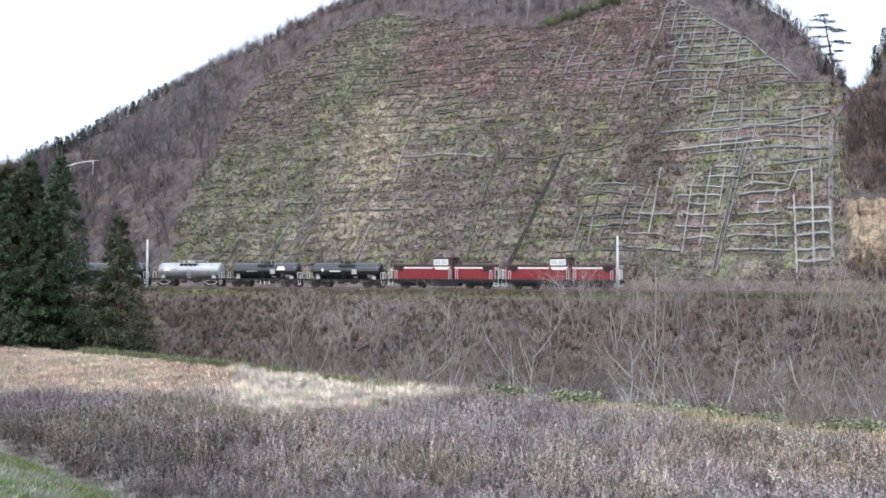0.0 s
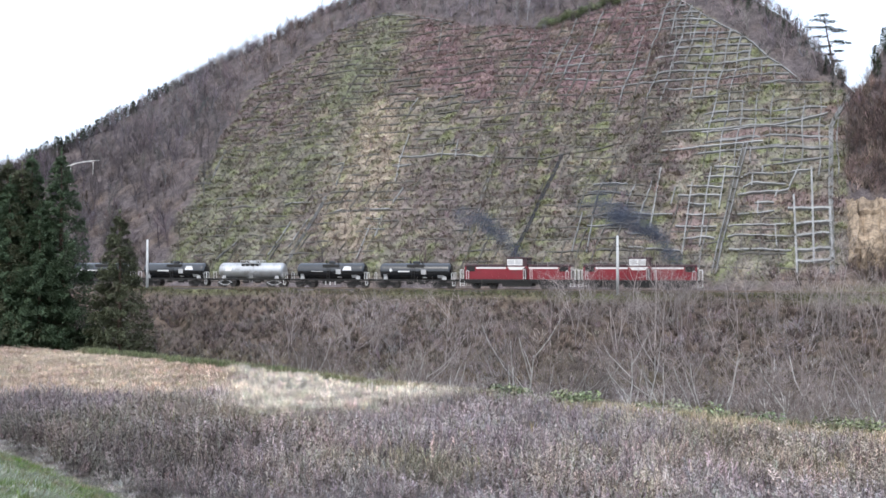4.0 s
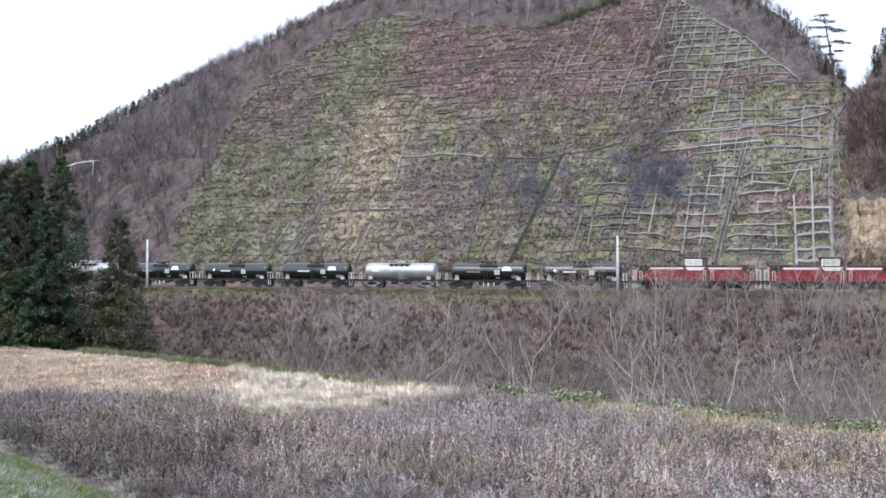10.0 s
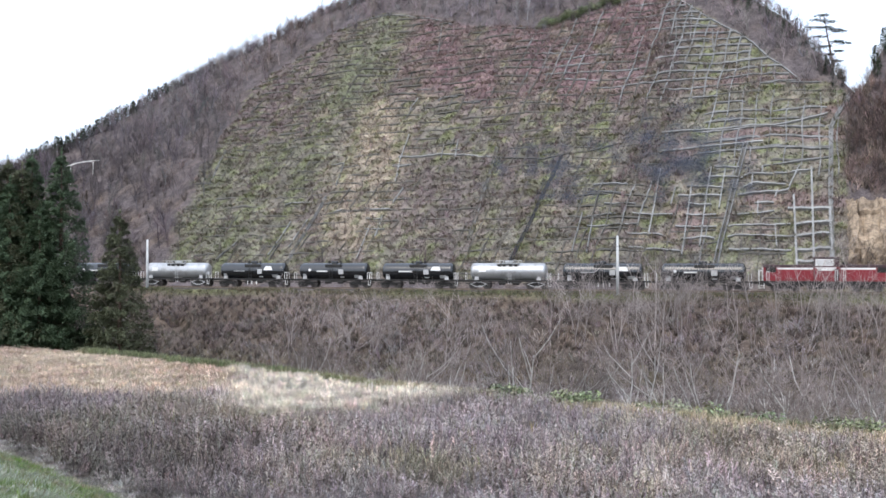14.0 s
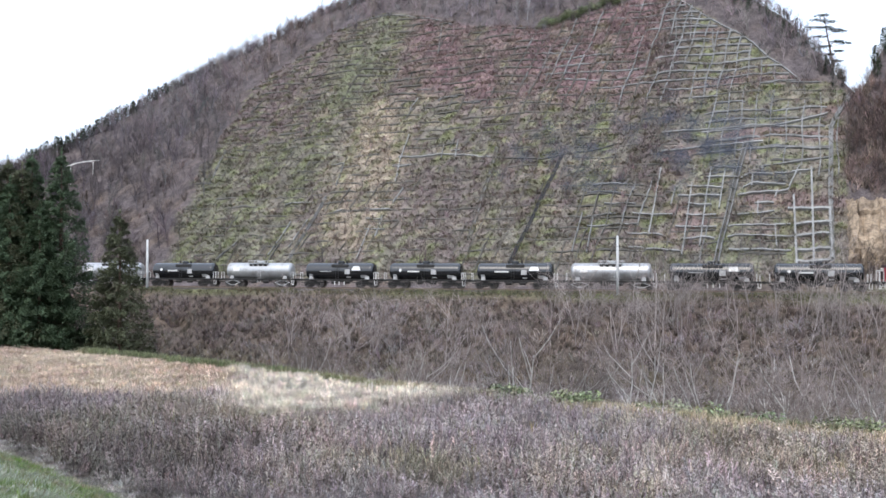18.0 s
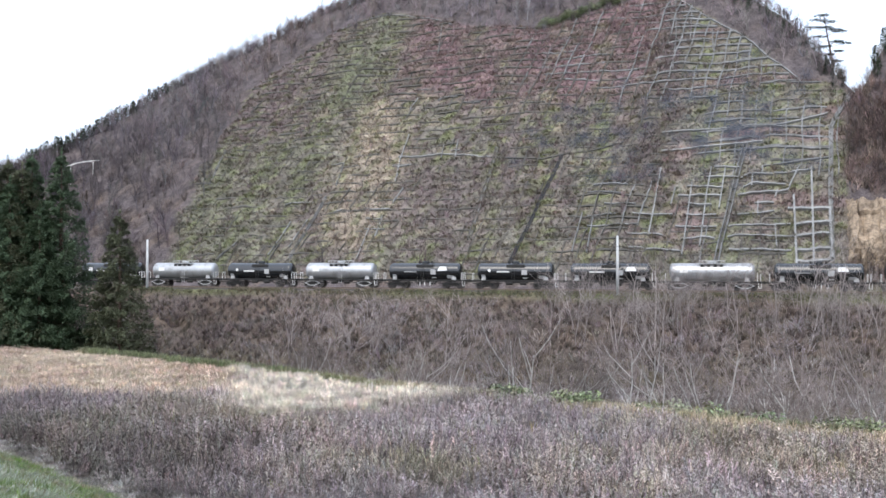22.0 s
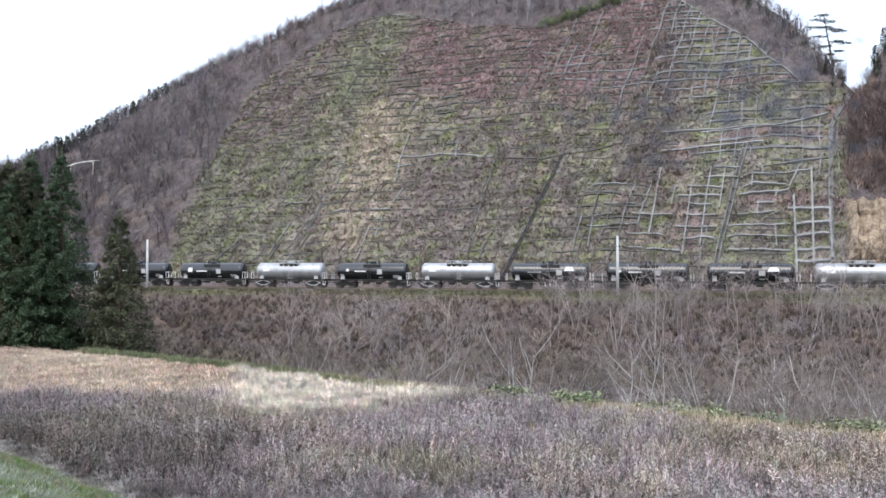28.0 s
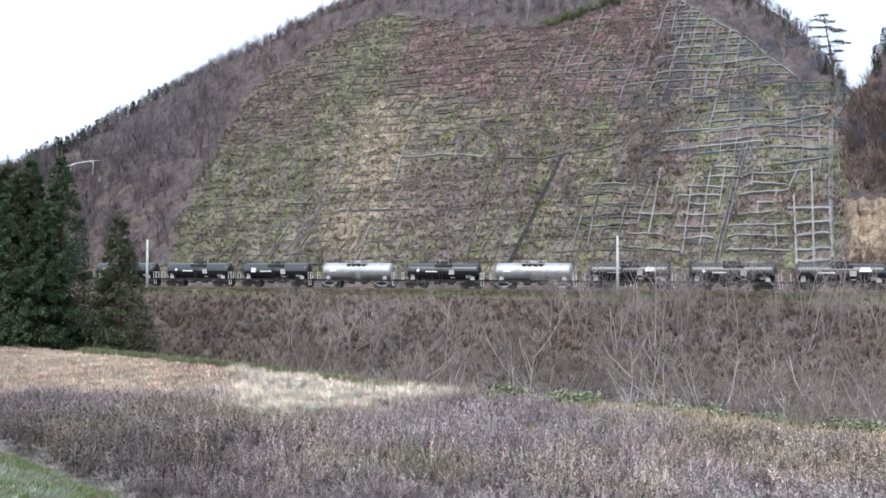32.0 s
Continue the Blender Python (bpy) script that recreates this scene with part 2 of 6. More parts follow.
class Strands:
    """Collects tapered stems (ribbons or three-sided and more) and pointed blades as arrays."""

    def __init__(self):
        self.v, self.t, self.n, self.s = [], [], 0, []

    def stem(self, pts, radii, sides=3, shade=1.0):
        pts = np.asarray(pts, float)
        m = len(pts)
        d = pts[-1] - pts[0]
        d = d / (np.linalg.norm(d) + 1e-9)
        a = np.cross(d, (0.31, 0.95, 0.05) if abs(d[2]) > 0.6 else (0.0, 0.0, 1.0))
        a /= np.linalg.norm(a) + 1e-9
        b = np.cross(d, a)
        ang = np.arange(sides) * 2 * math.pi / sides
        ring = np.cos(ang)[:, None] * a + np.sin(ang)[:, None] * b
        self.v.append((pts[:, None, :] + ring[None] * np.asarray(radii, float)[:, None, None]).reshape(-1, 3))
        for i in range(m - 1):
            for j in range(1 if sides == 2 else sides):
                k = (j + 1) % sides
                o = self.n + i * sides
                self.t += [(o + j, o + k, o + sides + k), (o + j, o + sides + k, o + sides + j)]
        self.n += m * sides
        self.s.append(np.full(m * sides, shade))

    def blade(self, base, tip, width, sag=0.0, shade=1.0):
        base, tip = np.asarray(base, float), np.asarray(tip, float)
        side = np.cross(tip - base, (0.2, 0.3, 1.0))
        side = side / (np.linalg.norm(side) + 1e-9) * width * 0.65
        self.v.append(np.array([base - side, base + side, tip]))
        self.t.append((self.n, self.n + 1, self.n + 2))
        self.n += 3
        self.s.append(np.full(3, shade))

    def blades(self, base, tip, width, shade):
        """Many blades at once."""
        side = np.cross(tip - base, np.array((0.2, 0.3, 1.0)))
        side = side / (np.linalg.norm(side, axis=1)[:, None] + 1e-9) * width[:, None] * 0.65
        self.v.append(np.stack([base - side, base + side, tip], 1).reshape(-1, 3))
        o = self.n + 3 * np.arange(len(base))[:, None]
        self.t += (o + np.arange(3)).tolist()
        self.n += 3 * len(base)
        self.s.append(np.repeat(shade, 3))

    def arrays(self):
        return np.concatenate(self.v), np.array(self.t, np.int32), np.concatenate(self.s)


def scatter(templates, pos, yaw, size, tint, pick, lean=None, tall=None):
    """Copies of the templates at the places given, as one set of arrays."""
    vs, fs, cs, n = [], [], [], 0
    tall = np.ones(len(pos)) if tall is None else tall
    for k, (tv, tf, shade) in enumerate(templates):
        idx = np.nonzero(pick == k)[0]
        if not len(idx):
            continue
        c, s = np.cos(yaw[idx])[:, None], np.sin(yaw[idx])[:, None]
        x = tv[None, :, 0] * c - tv[None, :, 1] * s
        y = tv[None, :, 0] * s + tv[None, :, 1] * c
        z = np.repeat(tv[None, :, 2], len(idx), 0) * tall[idx][:, None]
        if lean is not None:
            x = x + z * lean[idx, 0][:, None]
            y = y + z * lean[idx, 1][:, None]
        v = np.stack([x, y, z], -1) * size[idx][:, None, None] + pos[idx][:, None, :]
        vs.append(v.reshape(-1, 3))
        fs.append((tf[None] + (n + np.arange(len(idx)) * len(tv))[:, None, None]).reshape(-1, 3))
        cs.append((tint[idx][:, None, :] * shade[None, :, None]).reshape(-1, 3))
        n += len(idx) * len(tv)
    return np.concatenate(vs), np.concatenate(fs), np.concatenate(cs)


rng = np.random.default_rng(7)


# ---------------------------------------------------------------- ground: one sheet to the horizon
def axis(knots):
    out = []
    for (a, step), (b, _) in zip(knots, knots[1:]):
        out.append(np.arange(a, b - step * 0.5, step))
    return np.concatenate(out + [[knots[-1][0]]])


GREEN = np.array((0.110, 0.125, 0.052))
OLIVE = np.array((0.165, 0.153, 0.120))
STRAW = np.array((0.310, 0.260, 0.200))
BROWN = np.array((0.140, 0.115, 0.106))
RUSSET = np.array((0.172, 0.114, 0.112))
MAUVE = np.array((0.190, 0.163, 0.163))
LITTER = np.array((0.140, 0.105, 0.080))


def mixc(a, b, k):
    return a + (b - a) * np.asarray(k)[..., None]


def hill_pq(x, y):
    return x * math.cos(BETA) - y * math.sin(BETA), x * math.sin(BETA) + y * math.cos(BETA)


def hill_xy(p, q):
    return p * math.cos(BETA) + q * math.sin(BETA), -p * math.sin(BETA) + q * math.cos(BETA)


on_face = framed


def slope_tint(p, q):
    """Land cover of the framed slope: olive grass, yellow patches, russet brush."""
    n1, n2, n3 = wave(p * 0.30, q * 0.30, 5), wave(p * 0.9, q * 0.9, 6), wave(p * 2.3, q * 2.3, 9)
    n4 = wave(p * 1.5 + 30, q * 2.6, 13)
    c = mixc(OLIVE, BROWN, np.clip(0.45 + 0.30 * n1 + 0.55 * n2 + 0.35 * n3, 0, 1))
    c = mixc(c, np.array((0.138, 0.156, 0.066)), np.clip(1.3 * n4 - 0.15, 0, 0.8))
    c = mixc(c, np.array((0.235, 0.195, 0.142)), np.clip(1.2 * wave(p * 1.1 + 9, q * 1.9, 14) - 0.45, 0, 0.55))
    c = mixc(c, np.array((0.105, 0.080, 0.074)), np.clip(1.3 * wave(p * 1.9 + 50, q * 3.1, 15) - 0.25, 0, 0.7))
    russet = sm(134, 143, q + 3 * n1) * sm(-74, -63, p + 0.3 * (q - 145)) * (1 - sm(-28, -20, p)) + 0.7 * sm(150, 156, q) * sm(-40, -30, p) * (1 - sm(-25, -20, p))
    c = mixc(c, RUSSET, np.clip(russet * (0.75 + 0.4 * n2), 0, 0.95))
    yellow = np.exp(-((p + 65.0 + 0.30 * (q - 128)) / 5.0) ** 2) * (1 - sm(136, 143, q)) * sm(113, 117, q)
    c = mixc(c, np.array((0.285, 0.238, 0.178)), np.clip(yellow * (0.95 + 0.6 * n2), 0, 0.9))
    c = mixc(c, np.array((0.112, 0.114, 0.078)), np.clip(sm(-70, -78, p) * sm(140, 130, q) * (0.45 + 0.6 * n2), 0, 0.7))
    c = mixc(c, np.array((0.130, 0.100, 0.095)), np.clip(sm(-78, -84, p) * sm(131, 137, q) * (0.7 + 0.5 * n3), 0, 0.85))
    c = mixc(c, np.array((0.155, 0.172, 0.078)), np.clip(1.7 * wave(p * 2.9 + 4, q * 3.7, 26) - 0.55, 0, 0.5) * (1 - 0.7 * np.clip(russet, 0, 1)))
    c = c * (1 + 0.22 * wave(p * 1.2, q * 1.7, 27) + 0.16 * wave(p * 3.3, q * 4.1, 28))[..., None]
    c = mixc(c, BROWN * 1.05, np.clip(np.exp(-((p + 50) / 9) ** 2 - ((q - 122) / 6) ** 2) * (0.75 + 0.5 * n3), 0, 0.8))
    green = np.exp(-((p + 78) / 5) ** 2) * sm(136, 142, q) + 0.55 * sm(138, 146, q) * sm(-24, -20, p) + 0.28 * sm(-20, -14, p) * (1 - sm(138, 142, q))
    c = mixc(c, np.array((0.155, 0.168, 0.102)), np.clip(green * (0.55 + 0.7 * n2), 0, 0.7))
    c = mixc(c, RUSSET * 0.95, np.clip(sm(-24, -18, p) * (1.4 * wave(p * 0.35, q * 1.5, 18) - 0.2), 0, 0.6))
    c = c * (1.03 + 0.06 * sm(-34, -26, p) * sm(126, 134, q) + 0.14 * sm(-24, -18, p) * sm(134, 128, q))[..., None]
    dark = np.exp(-((p + 23.5) / 2.6) ** 2) * sm(116, 124, q)
    return mixc(c, BROWN * 0.75, np.clip(dark * (0.8 + 0.4 * n2), 0, 0.85)) * np.array((1.0, 1.0, 1.05))


def field_tint(x, y):
    w = x * 0.603 + y * 0.798
    e = -x * 0.798 + y * 0.603
    n1, n2 = wave(x * 0.5, y * 0.5, 11), wave(x * 1.7, y * 1.7, 12)
    c = mixc(MAUVE, np.array((0.182, 0.152, 0.130)), np.clip(0.35 + 0.6 * n1 + 0.4 * n2, 0, 1))
    c = mixc(c, np.array((0.20, 0.19, 0.11)), np.clip(1.1 * wave(x * 1.1 + 7, y * 1.1, 16) - 0.45, 0, 0.35))
    c = mixc(c, c * 0.6, np.clip(1.2 * wave(x * 0.9 + 3, y * 1.2, 17) - 0.3, 0, 0.45))
    c = mixc(c, STRAW * 0.75, np.clip(sm(0.35, 1.3, n1 + 0.6 * n2) * 0.35, 0, 1))
    spot = np.exp(-((x - 7.0) / 2.2) ** 2 - ((y - 24.7) / 1.5) ** 2) + 0.9 * np.exp(-((x - 4.3) / 0.9) ** 2 - ((y - 20.0) / 0.8) ** 2) + 0.6 * np.exp(-((x - 9.5) / 2.0) ** 2 - ((y - 22) / 1.5) ** 2)
    c = mixc(c, STRAW * 0.74, np.clip(spot * (0.75 + 0.4 * n2), 0, 0.8))
    c = c * (1 - 0.18 * np.clip(np.exp(-((x + 9) / 4.5) ** 2 - ((y - 24) / 3.2) ** 2) * (0.8 + 0.5 * n2), 0, 1))[..., None]
    c = mixc(c, np.array((0.145, 0.134, 0.118)), np.clip(sm(-5, -9, x) * sm(33, 27, y) * (0.4 + 0.6 * n2), 0, 0.7))
    c = c * (1 - 0.14 * sm(-2, -8, x) * sm(35, 31, y))[..., None]
    pale = sm(30.6, 33.0, y - 1.2 * n2) * sm(19.5, 22.5, e) * sm(1.5, -0.5, e - 35 + 1.2 * (29.8 - w))
    c = mixc(c, np.array((0.58, 0.525, 0.45)), np.clip(pale * (0.85 + 0.2 * n2), 0, 1))
    tan = sm(-1, 1, e - 35 + 1.2 * (29.8 - w)) * sm(34.6, 36.6, y + 0.6 * n2)
    c = mixc(c, mixc(np.array((0.52, 0.44, 0.35)), np.array((0.43, 0.33, 0.265)), np.clip(0.5 + 0.7 * n1, 0, 1)), np.clip(tan, 0, 1))
    return c


def ground_colours(x, y, z):
    v = x * math.sin(THETA) + (y - TRACK_Y) * math.cos(THETA)
    w = x * 0.603 + y * 0.798
    g = x * 0.72 + y * 0.69
    p, q = hill_pq(x, y)
    c = field_tint(x, y) * 0.55
    n2 = wave(x * 1.7, y * 1.7, 12)
    c = mixc(c, np.array((0.34, 0.30, 0.19)), sm(28.6, 29.1, w) * (1 - sm(30.4, 31.2, w)))
    c = mixc(c, mixc(LITTER * 0.75, np.array((0.120, 0.108, 0.075)), np.clip(0.5 + 0.6 * n2, 0, 1)), sm(30.6, 31.6, w + 0.4 * n2))
    c = mixc(c, np.array((0.10, 0.09, 0.082)), sm(10.3, 9.6, g + 0.3 * n2))
    c = mixc(c, mixc(GREEN, np.array((0.30, 0.29, 0.22)), np.clip(0.35 + 0.6 * n2, 0, 1)), sm(9.2, 8.7, g + 0.2 * n2))
    c = mixc(c, mixc(BROWN * 0.85, LITTER * 0.95, np.clip(0.5 + 0.5 * n2, 0, 1)), sm(-14, -10, v))
    c = mixc(c, mixc(np.array((0.115, 0.094, 0.075)), GREEN * 1.1, np.clip(0.2 + 0.8 * wave(x * 0.22, y * 0.22, 45), 0, 0.8)), sm(-4.0, -3.2, v) * (1 - sm(4, 6, v)))
    woods = mixc(np.array((0.115, 0.098, 0.100)), LITTER * 1.1, np.clip(0.15 + 0.5 * n2 + 0.5 * sm(2, 0, p) * sm(-4, 0, p), 0, 1) * (0.35 + 0.65 * sm(132, 120, q)))
    hill = mixc(woods, slope_tint(p, q) * 1.15, on_face(p, q))
    return mixc(c, hill, sm(4, 7, v))


def build_ground():
    gx = axis([(-3000, 400), (-600, 60), (-180, 6), (-120, 1.5), (-45, 0.75), (75, 1.5), (130, 8), (300, 60), (600, 400), (3000, 1)])
    gy = axis([(-1500, 300), (-300, 40), (-60, 5), (0, 0.5), (45, 0.7), (108, 0.36), (178, 0.8), (215, 4), (300, 25), (600, 300), (3600, 1)])
    x, y = np.meshgrid(gx, gy)
    z = ground_z(x, y)
    n, m = len(gy), len(gx)
    i = np.arange(n * m).reshape(n, m)
    f = np.stack([i[:-1, :-1], i[:-1, 1:], i[1:, 1:], i[1:, :-1]], -1).reshape(-1, 4)
    v = np.stack([x, y, z], -1).reshape(-1, 3)
    me = mesh_np("ground", v, f, M["ground"], ground_colours(x.ravel(), y.ravel(), z.ravel()), smooth=True)
    tagged(new("ground", me), "brown winter hillside, embankment, valley floor and field", "ground", kind="structure")


build_ground()


# ---------------------------------------------------------------- the railway
def build_track():
    bed = bmesh.new()
    half = [(-1.9, -0.36), (-1.35, -0.13), (1.35, -0.13), (1.9, -0.36)]
    ss = np.linspace(-190, 110, 151)
    rows = [[bed.verts.new(track_point(s, v + 0.05 * math.sin(s * 3.1 + v), z)) for v, z in half] for s in ss]
    for a, b in zip(rows, rows[1:]):
        for k in range(3):
            bed.faces.new((a[k], b[k], b[k + 1], a[k + 1]))
    bmesh.ops.recalc_face_normals(bed, faces=bed.faces)
    road = new("railway_track")
    tagged(road, "single ballasted railway track on the embankment crest", "railway track", kind="structure")
    part("ballast_bed", bed, M["ballast"], road, "grey-brown crushed stone ballast")
    for v in (-0.5335, 0.5335):
        bm = bmesh.new()
        prof = [(-0.06, -0.13), (-0.06, -0.115), (-0.012, -0.10), (-0.012, -0.03), (-0.033, -0.02), (-0.033, 0),
                (0.033, 0), (0.033, -0.02), (0.012, -0.03), (0.012, -0.10), (0.06, -0.115), (0.06, -0.13)]
        a = [bm.verts.new(track_point(-190, v + dv, z)) for dv, z in prof]
        b = [bm.verts.new(track_point(110, v + dv, z)) for dv, z in prof]
        for k in range(len(prof)):
            j = (k + 1) % len(prof)
            bm.faces.new((a[k], a[j], b[j], b[k]))
        bmesh.ops.recalc_face_normals(bm, faces=bm.faces)
        part("rail", bm, M["rail"], road, "rusty steel rail with a worn top")
    bm = bmesh.new()
    box(bm, (0, 0, 0), (0.22, 2.1, 0.14), 0.015)
    first = part("sleeper", bm, M["sleeper"], road)
    for k in range(220):
        ob = first if k == 0 else new("sleeper", first.data)
        ob.parent = road
        at = track_point(-76 + k * 0.63, 0.0, -0.185)
        ob.matrix_local = Matrix.Translation(at) @ Euler((0, 0, -THETA)).to_matrix().to_4x4()
    return road


track = build_track()


def build_pole(s, v, height, label):
    base = track_point(s, v)
    base.z = float(ground_z(base.x, base.y)) - 0.05
    pole = new("signal_pole")
    pole.location = base
    bm = bmesh.new()
    rod(bm, (0, 0, -0.3), (0, 0, height), 0.17, 0.12, 14)
    part("shaft", bm, M["pole"], pole, smooth=True)
    bm = bmesh.new()
    rod(bm, (0, 0, height - 0.002), (0, 0, height + 0.06), 0.13, 0.10, 14)
    part("cap", bm, M["grey_paint"], pole)
    for z in (height * 0.55, height * 0.82):
        bm = bmesh.new()
        rod(bm, (0, 0, z), (0, 0, z + 0.07), 0.165, 0.165, 14)
        part("band", bm, M["grey_paint"], pole)
    return tagged(pole, label, "pole", "line-side poles")


build_pole(20.13, -2.6, 6.15, "pale grey concrete line-side pole beside the track")
build_pole(-37.4, -2.6, 6.1, "pale concrete line-side pole among brush by the cedars")


# ---------------------------------------------------------------- rolling stock; x runs ahead, z from the rail top
WHEEL_R = 0.43


def wheelset(parent, x, z=WHEEL_R):
    ob = bpy.data.objects.new("wheelset", WHEEL_MESH)
    scene.collection.objects.link(ob)
    ob.parent = parent
    ob.location = (x, 0, z)
    return ob


def make_wheel_mesh():
    bm = bmesh.new()
    rod(bm, (0, -0.95, 0), (0, 0.95, 0), 0.07, seg=8)
    for sgn in (-1, 1):
        y = 0.5335 * sgn
        rod(bm, (0, y - 0.065, 0), (0, y + 0.065, 0), WHEEL_R, seg=22)
        rod(bm, (0, y - sgn * 0.095, 0), (0, y - sgn * 0.065, 0), WHEEL_R + 0.028, seg=22)
        rod(bm, (0, y, 0), (0, y + sgn * 0.10, 0), 0.13, seg=10)
        for k in range(6):
            a = k * math.pi / 3
            rod(bm, (0.13 * math.cos(a), y + sgn * 0.07, 0.13 * math.sin(a)), (0.34 * math.cos(a), y + sgn * 0.07, 0.34 * math.sin(a)), 0.035, seg=5)
    me = bpy.data.meshes.new("wheelset")
    bm.to_mesh(me)
    bm.free()
    me.materials.append(M["steel"])
    return me


WHEEL_MESH = make_wheel_mesh()


def bogie(parent, x, wheelbase, heavy=False, pale=False):
    bm = bmesh.new()
    for y in (-0.86, 0.86):
        h = 0.42 if heavy else 0.26
        box(bm, (0, y, 0.52), (wheelbase * 0.62, 0.12, h), 0.03)
        for sx in (-1, 1):
            rod(bm, (sx * wheelbase * 0.28, y, 0.52), (sx * wheelbase * 0.5, y, 0.62), 0.075, seg=6)
            box(bm, (sx * wheelbase * 0.5, y, 0.46), (0.30, 0.20, 0.30), 0.04)
            box(bm, (sx * wheelbase * 0.72, y, 0.60), (wheelbase * 0.36, 0.09, 0.10), 0.02)
            if heavy:
                rod(bm, (sx * wheelbase * 0.26, y * 1.06, 0.38), (sx * wheelbase * 0.26, y * 1.06, 0.72), 0.10, seg=8)
        for dx in (-0.16, 0, 0.16):
            rod(bm, (dx, y, 0.42), (dx, y, 0.70), 0.065, seg=7)
    box(bm, (0, 0, 0.62), (0.5, 1.9, 0.16), 0.03)
    ob = part("bogie", bm, M["under"], parent)
    ob.location.x = x
    if not heavy:
        for y in (-0.95, 0.95):
            bm = bmesh.new()
            h = wheelbase / 2
            rim = [(-h - 0.20, 0.55), (-0.26, 0.84), (0.26, 0.84), (h + 0.20, 0.55), (0.26, 0.22), (-0.26, 0.22)]
            hole = [(-h - 0.02, 0.545), (-0.24, 0.755), (0.24, 0.755), (h + 0.02, 0.545), (0.24, 0.305), (-0.24, 0.305)]
            rings = [[bm.verts.new((px, y + dy, pz)) for px, pz in loop] for loop, dy in ((rim, -0.03), (rim, 0.03), (hole, 0.03), (hole, -0.03))]
            for r0, r1 in zip(rings, rings[1:] + rings[:1]):
                for k in range(6):
                    bm.faces.new((r0[k], r0[(k + 1) % 6], r1[(k + 1) % 6], r1[k]))
            bmesh.ops.recalc_face_normals(bm, faces=bm.faces)
            part("arch_bar", bm, M["grey_paint"] if pale else M["under"], ob, "pale grey arch-bar side frame" if pale else "")
    for dx in (-wheelbase / 2, wheelbase / 2):
        wheelset(ob, dx)
    return ob


def coupler(parent, x, sgn):
    bm = bmesh.new()
    box(bm, (x - sgn * 0.25, 0, 0.88), (0.5, 0.14, 0.16), 0.02)
    box(bm, (x - sgn * 0.06, 0.04, 0.88), (0.22, 0.24, 0.28), 0.04)
    part("coupler", bm, M["under"], parent)


def tank_wagon(kind):
    silver = kind == "silver"
    label = {"silver": "dirty silver tank wagon with a railed dome walkway",
             "emblem": "glossy black tank wagon with white emblem plates and number bar",
             "placard": "black tank wagon with a large white placard and ladder",
             "striped": "black tank wagon with white placard and long number bar",
             "square": "black tank wagon with a square white plate and number bar"}[kind]
    w = new("tank_wagon")
    tagged(w, label, "tank wagon", "tank wagons of the goods train")
    shell = M["silver"] if silver else M["black"]
    R, Z, half = 0.955, 1.955, 4.38
    # tank with dished ends, turned round its axis
    bm = bmesh.new()
    prof = [(-half, 0.0)] + [(-half + 0.42 * (1 - math.cos(a)), R * math.sin(a) ** 0.8) for a in np.linspace(0.15, math.pi / 2, 8)]
    prof = prof + [(-half + 0.48, R), (-2.0, R), (0.0, R), (2.0, R), (half - 0.48, R)] + [(-a, b) for a, b in prof[::-1]]
    seg = 40
    rings = []
    for x, r in prof:
        if r == 0:
            rings.append([bm.verts.new((x, 0, Z))])
        else:
            rings.append([bm.verts.new((x, r * math.cos(2 * math.pi * k / seg), Z + r * math.sin(2 * math.pi * k / seg))) for k in range(seg)])
    for a, b in zip(rings, rings[1:]):
        for k in range(seg):
            j = (k + 1) % seg
            if len(a) == 1:
                bm.faces.new((a[0], b[k], b[j]))
            elif len(b) == 1:
                bm.faces.new((a[k], b[0], a[j]))
            else:
                bm.faces.new((a[k], b[k], b[j], a[j]))
    bmesh.ops.recalc_face_normals(bm, faces=bm.faces)
    part("tank", bm, shell, w, smooth=True)
    # underframe
    bm = bmesh.new()
    box(bm, (0, 0, 0.90), (9.85, 0.46, 0.22), 0.02)
    for x in (-4.88, 4.88):
        box(bm, (x, 0, 0.90), (0.14, 2.45, 0.26), 0.02)
    for y in (-1.12, 1.12):
        box(bm, (0, y, 0.93), (9.7, 0.10, 0.15), 0.015)
    for x in (-3.3, 3.3):
        box(bm, (x, 0, 0.92), (0.5, 2.3, 0.18), 0.02)
    part("underframe", bm, M["under"], w)
    for x in (-3.55, 3.55):
        for y in (-0.72, 0.72):
            bm = bmesh.new()
            box(bm, (x, y, 1.16), (0.55, 0.10, 0.46), 0.02, taper=0.75)
            part("saddle", bm, M["grey_paint"] if y < 0 else M["under"], w, "pale grey saddle plate" if y < 0 else "")
    # dome platform
    bm = bmesh.new()
    if silver:
        box(bm, (0, -0.62, Z + 0.92), (2.6, 0.45, 0.06), 0.01)
        box(bm, (0, 0.62, Z + 0.92), (2.6, 0.45, 0.06), 0.01)
    else:
        box(bm, (0.15, -0.70, Z + 0.62), (2.05, 0.42, 0.34), 0.03)
        box(bm, (0.15, 0.70, Z + 0.62), (2.05, 0.42, 0.34), 0.03)
    part("walkway", bm, M["grey_paint"] if silver else M["under"], w)
    bm = bmesh.new()
    rod(bm, (0, 0, Z + 0.80), (0, 0, Z + 1.10), 0.42, 0.42, 18)
    rod(bm, (0, 0, Z + 1.10), (0, 0, Z + 1.16), 0.46, 0.40, 18)
    part("dome", bm, shell, w)
    for x in (-0.75, 0.75):
        bm = bmesh.new()
        rod(bm, (x, 0, Z + 0.85), (x, 0, Z + 1.12), 0.10, 0.10, 10)
        rod(bm, (x, 0, Z + 1.12), (x, 0, Z + 1.17), 0.15, 0.15, 10)
        part("valve", bm, M["under"], w)
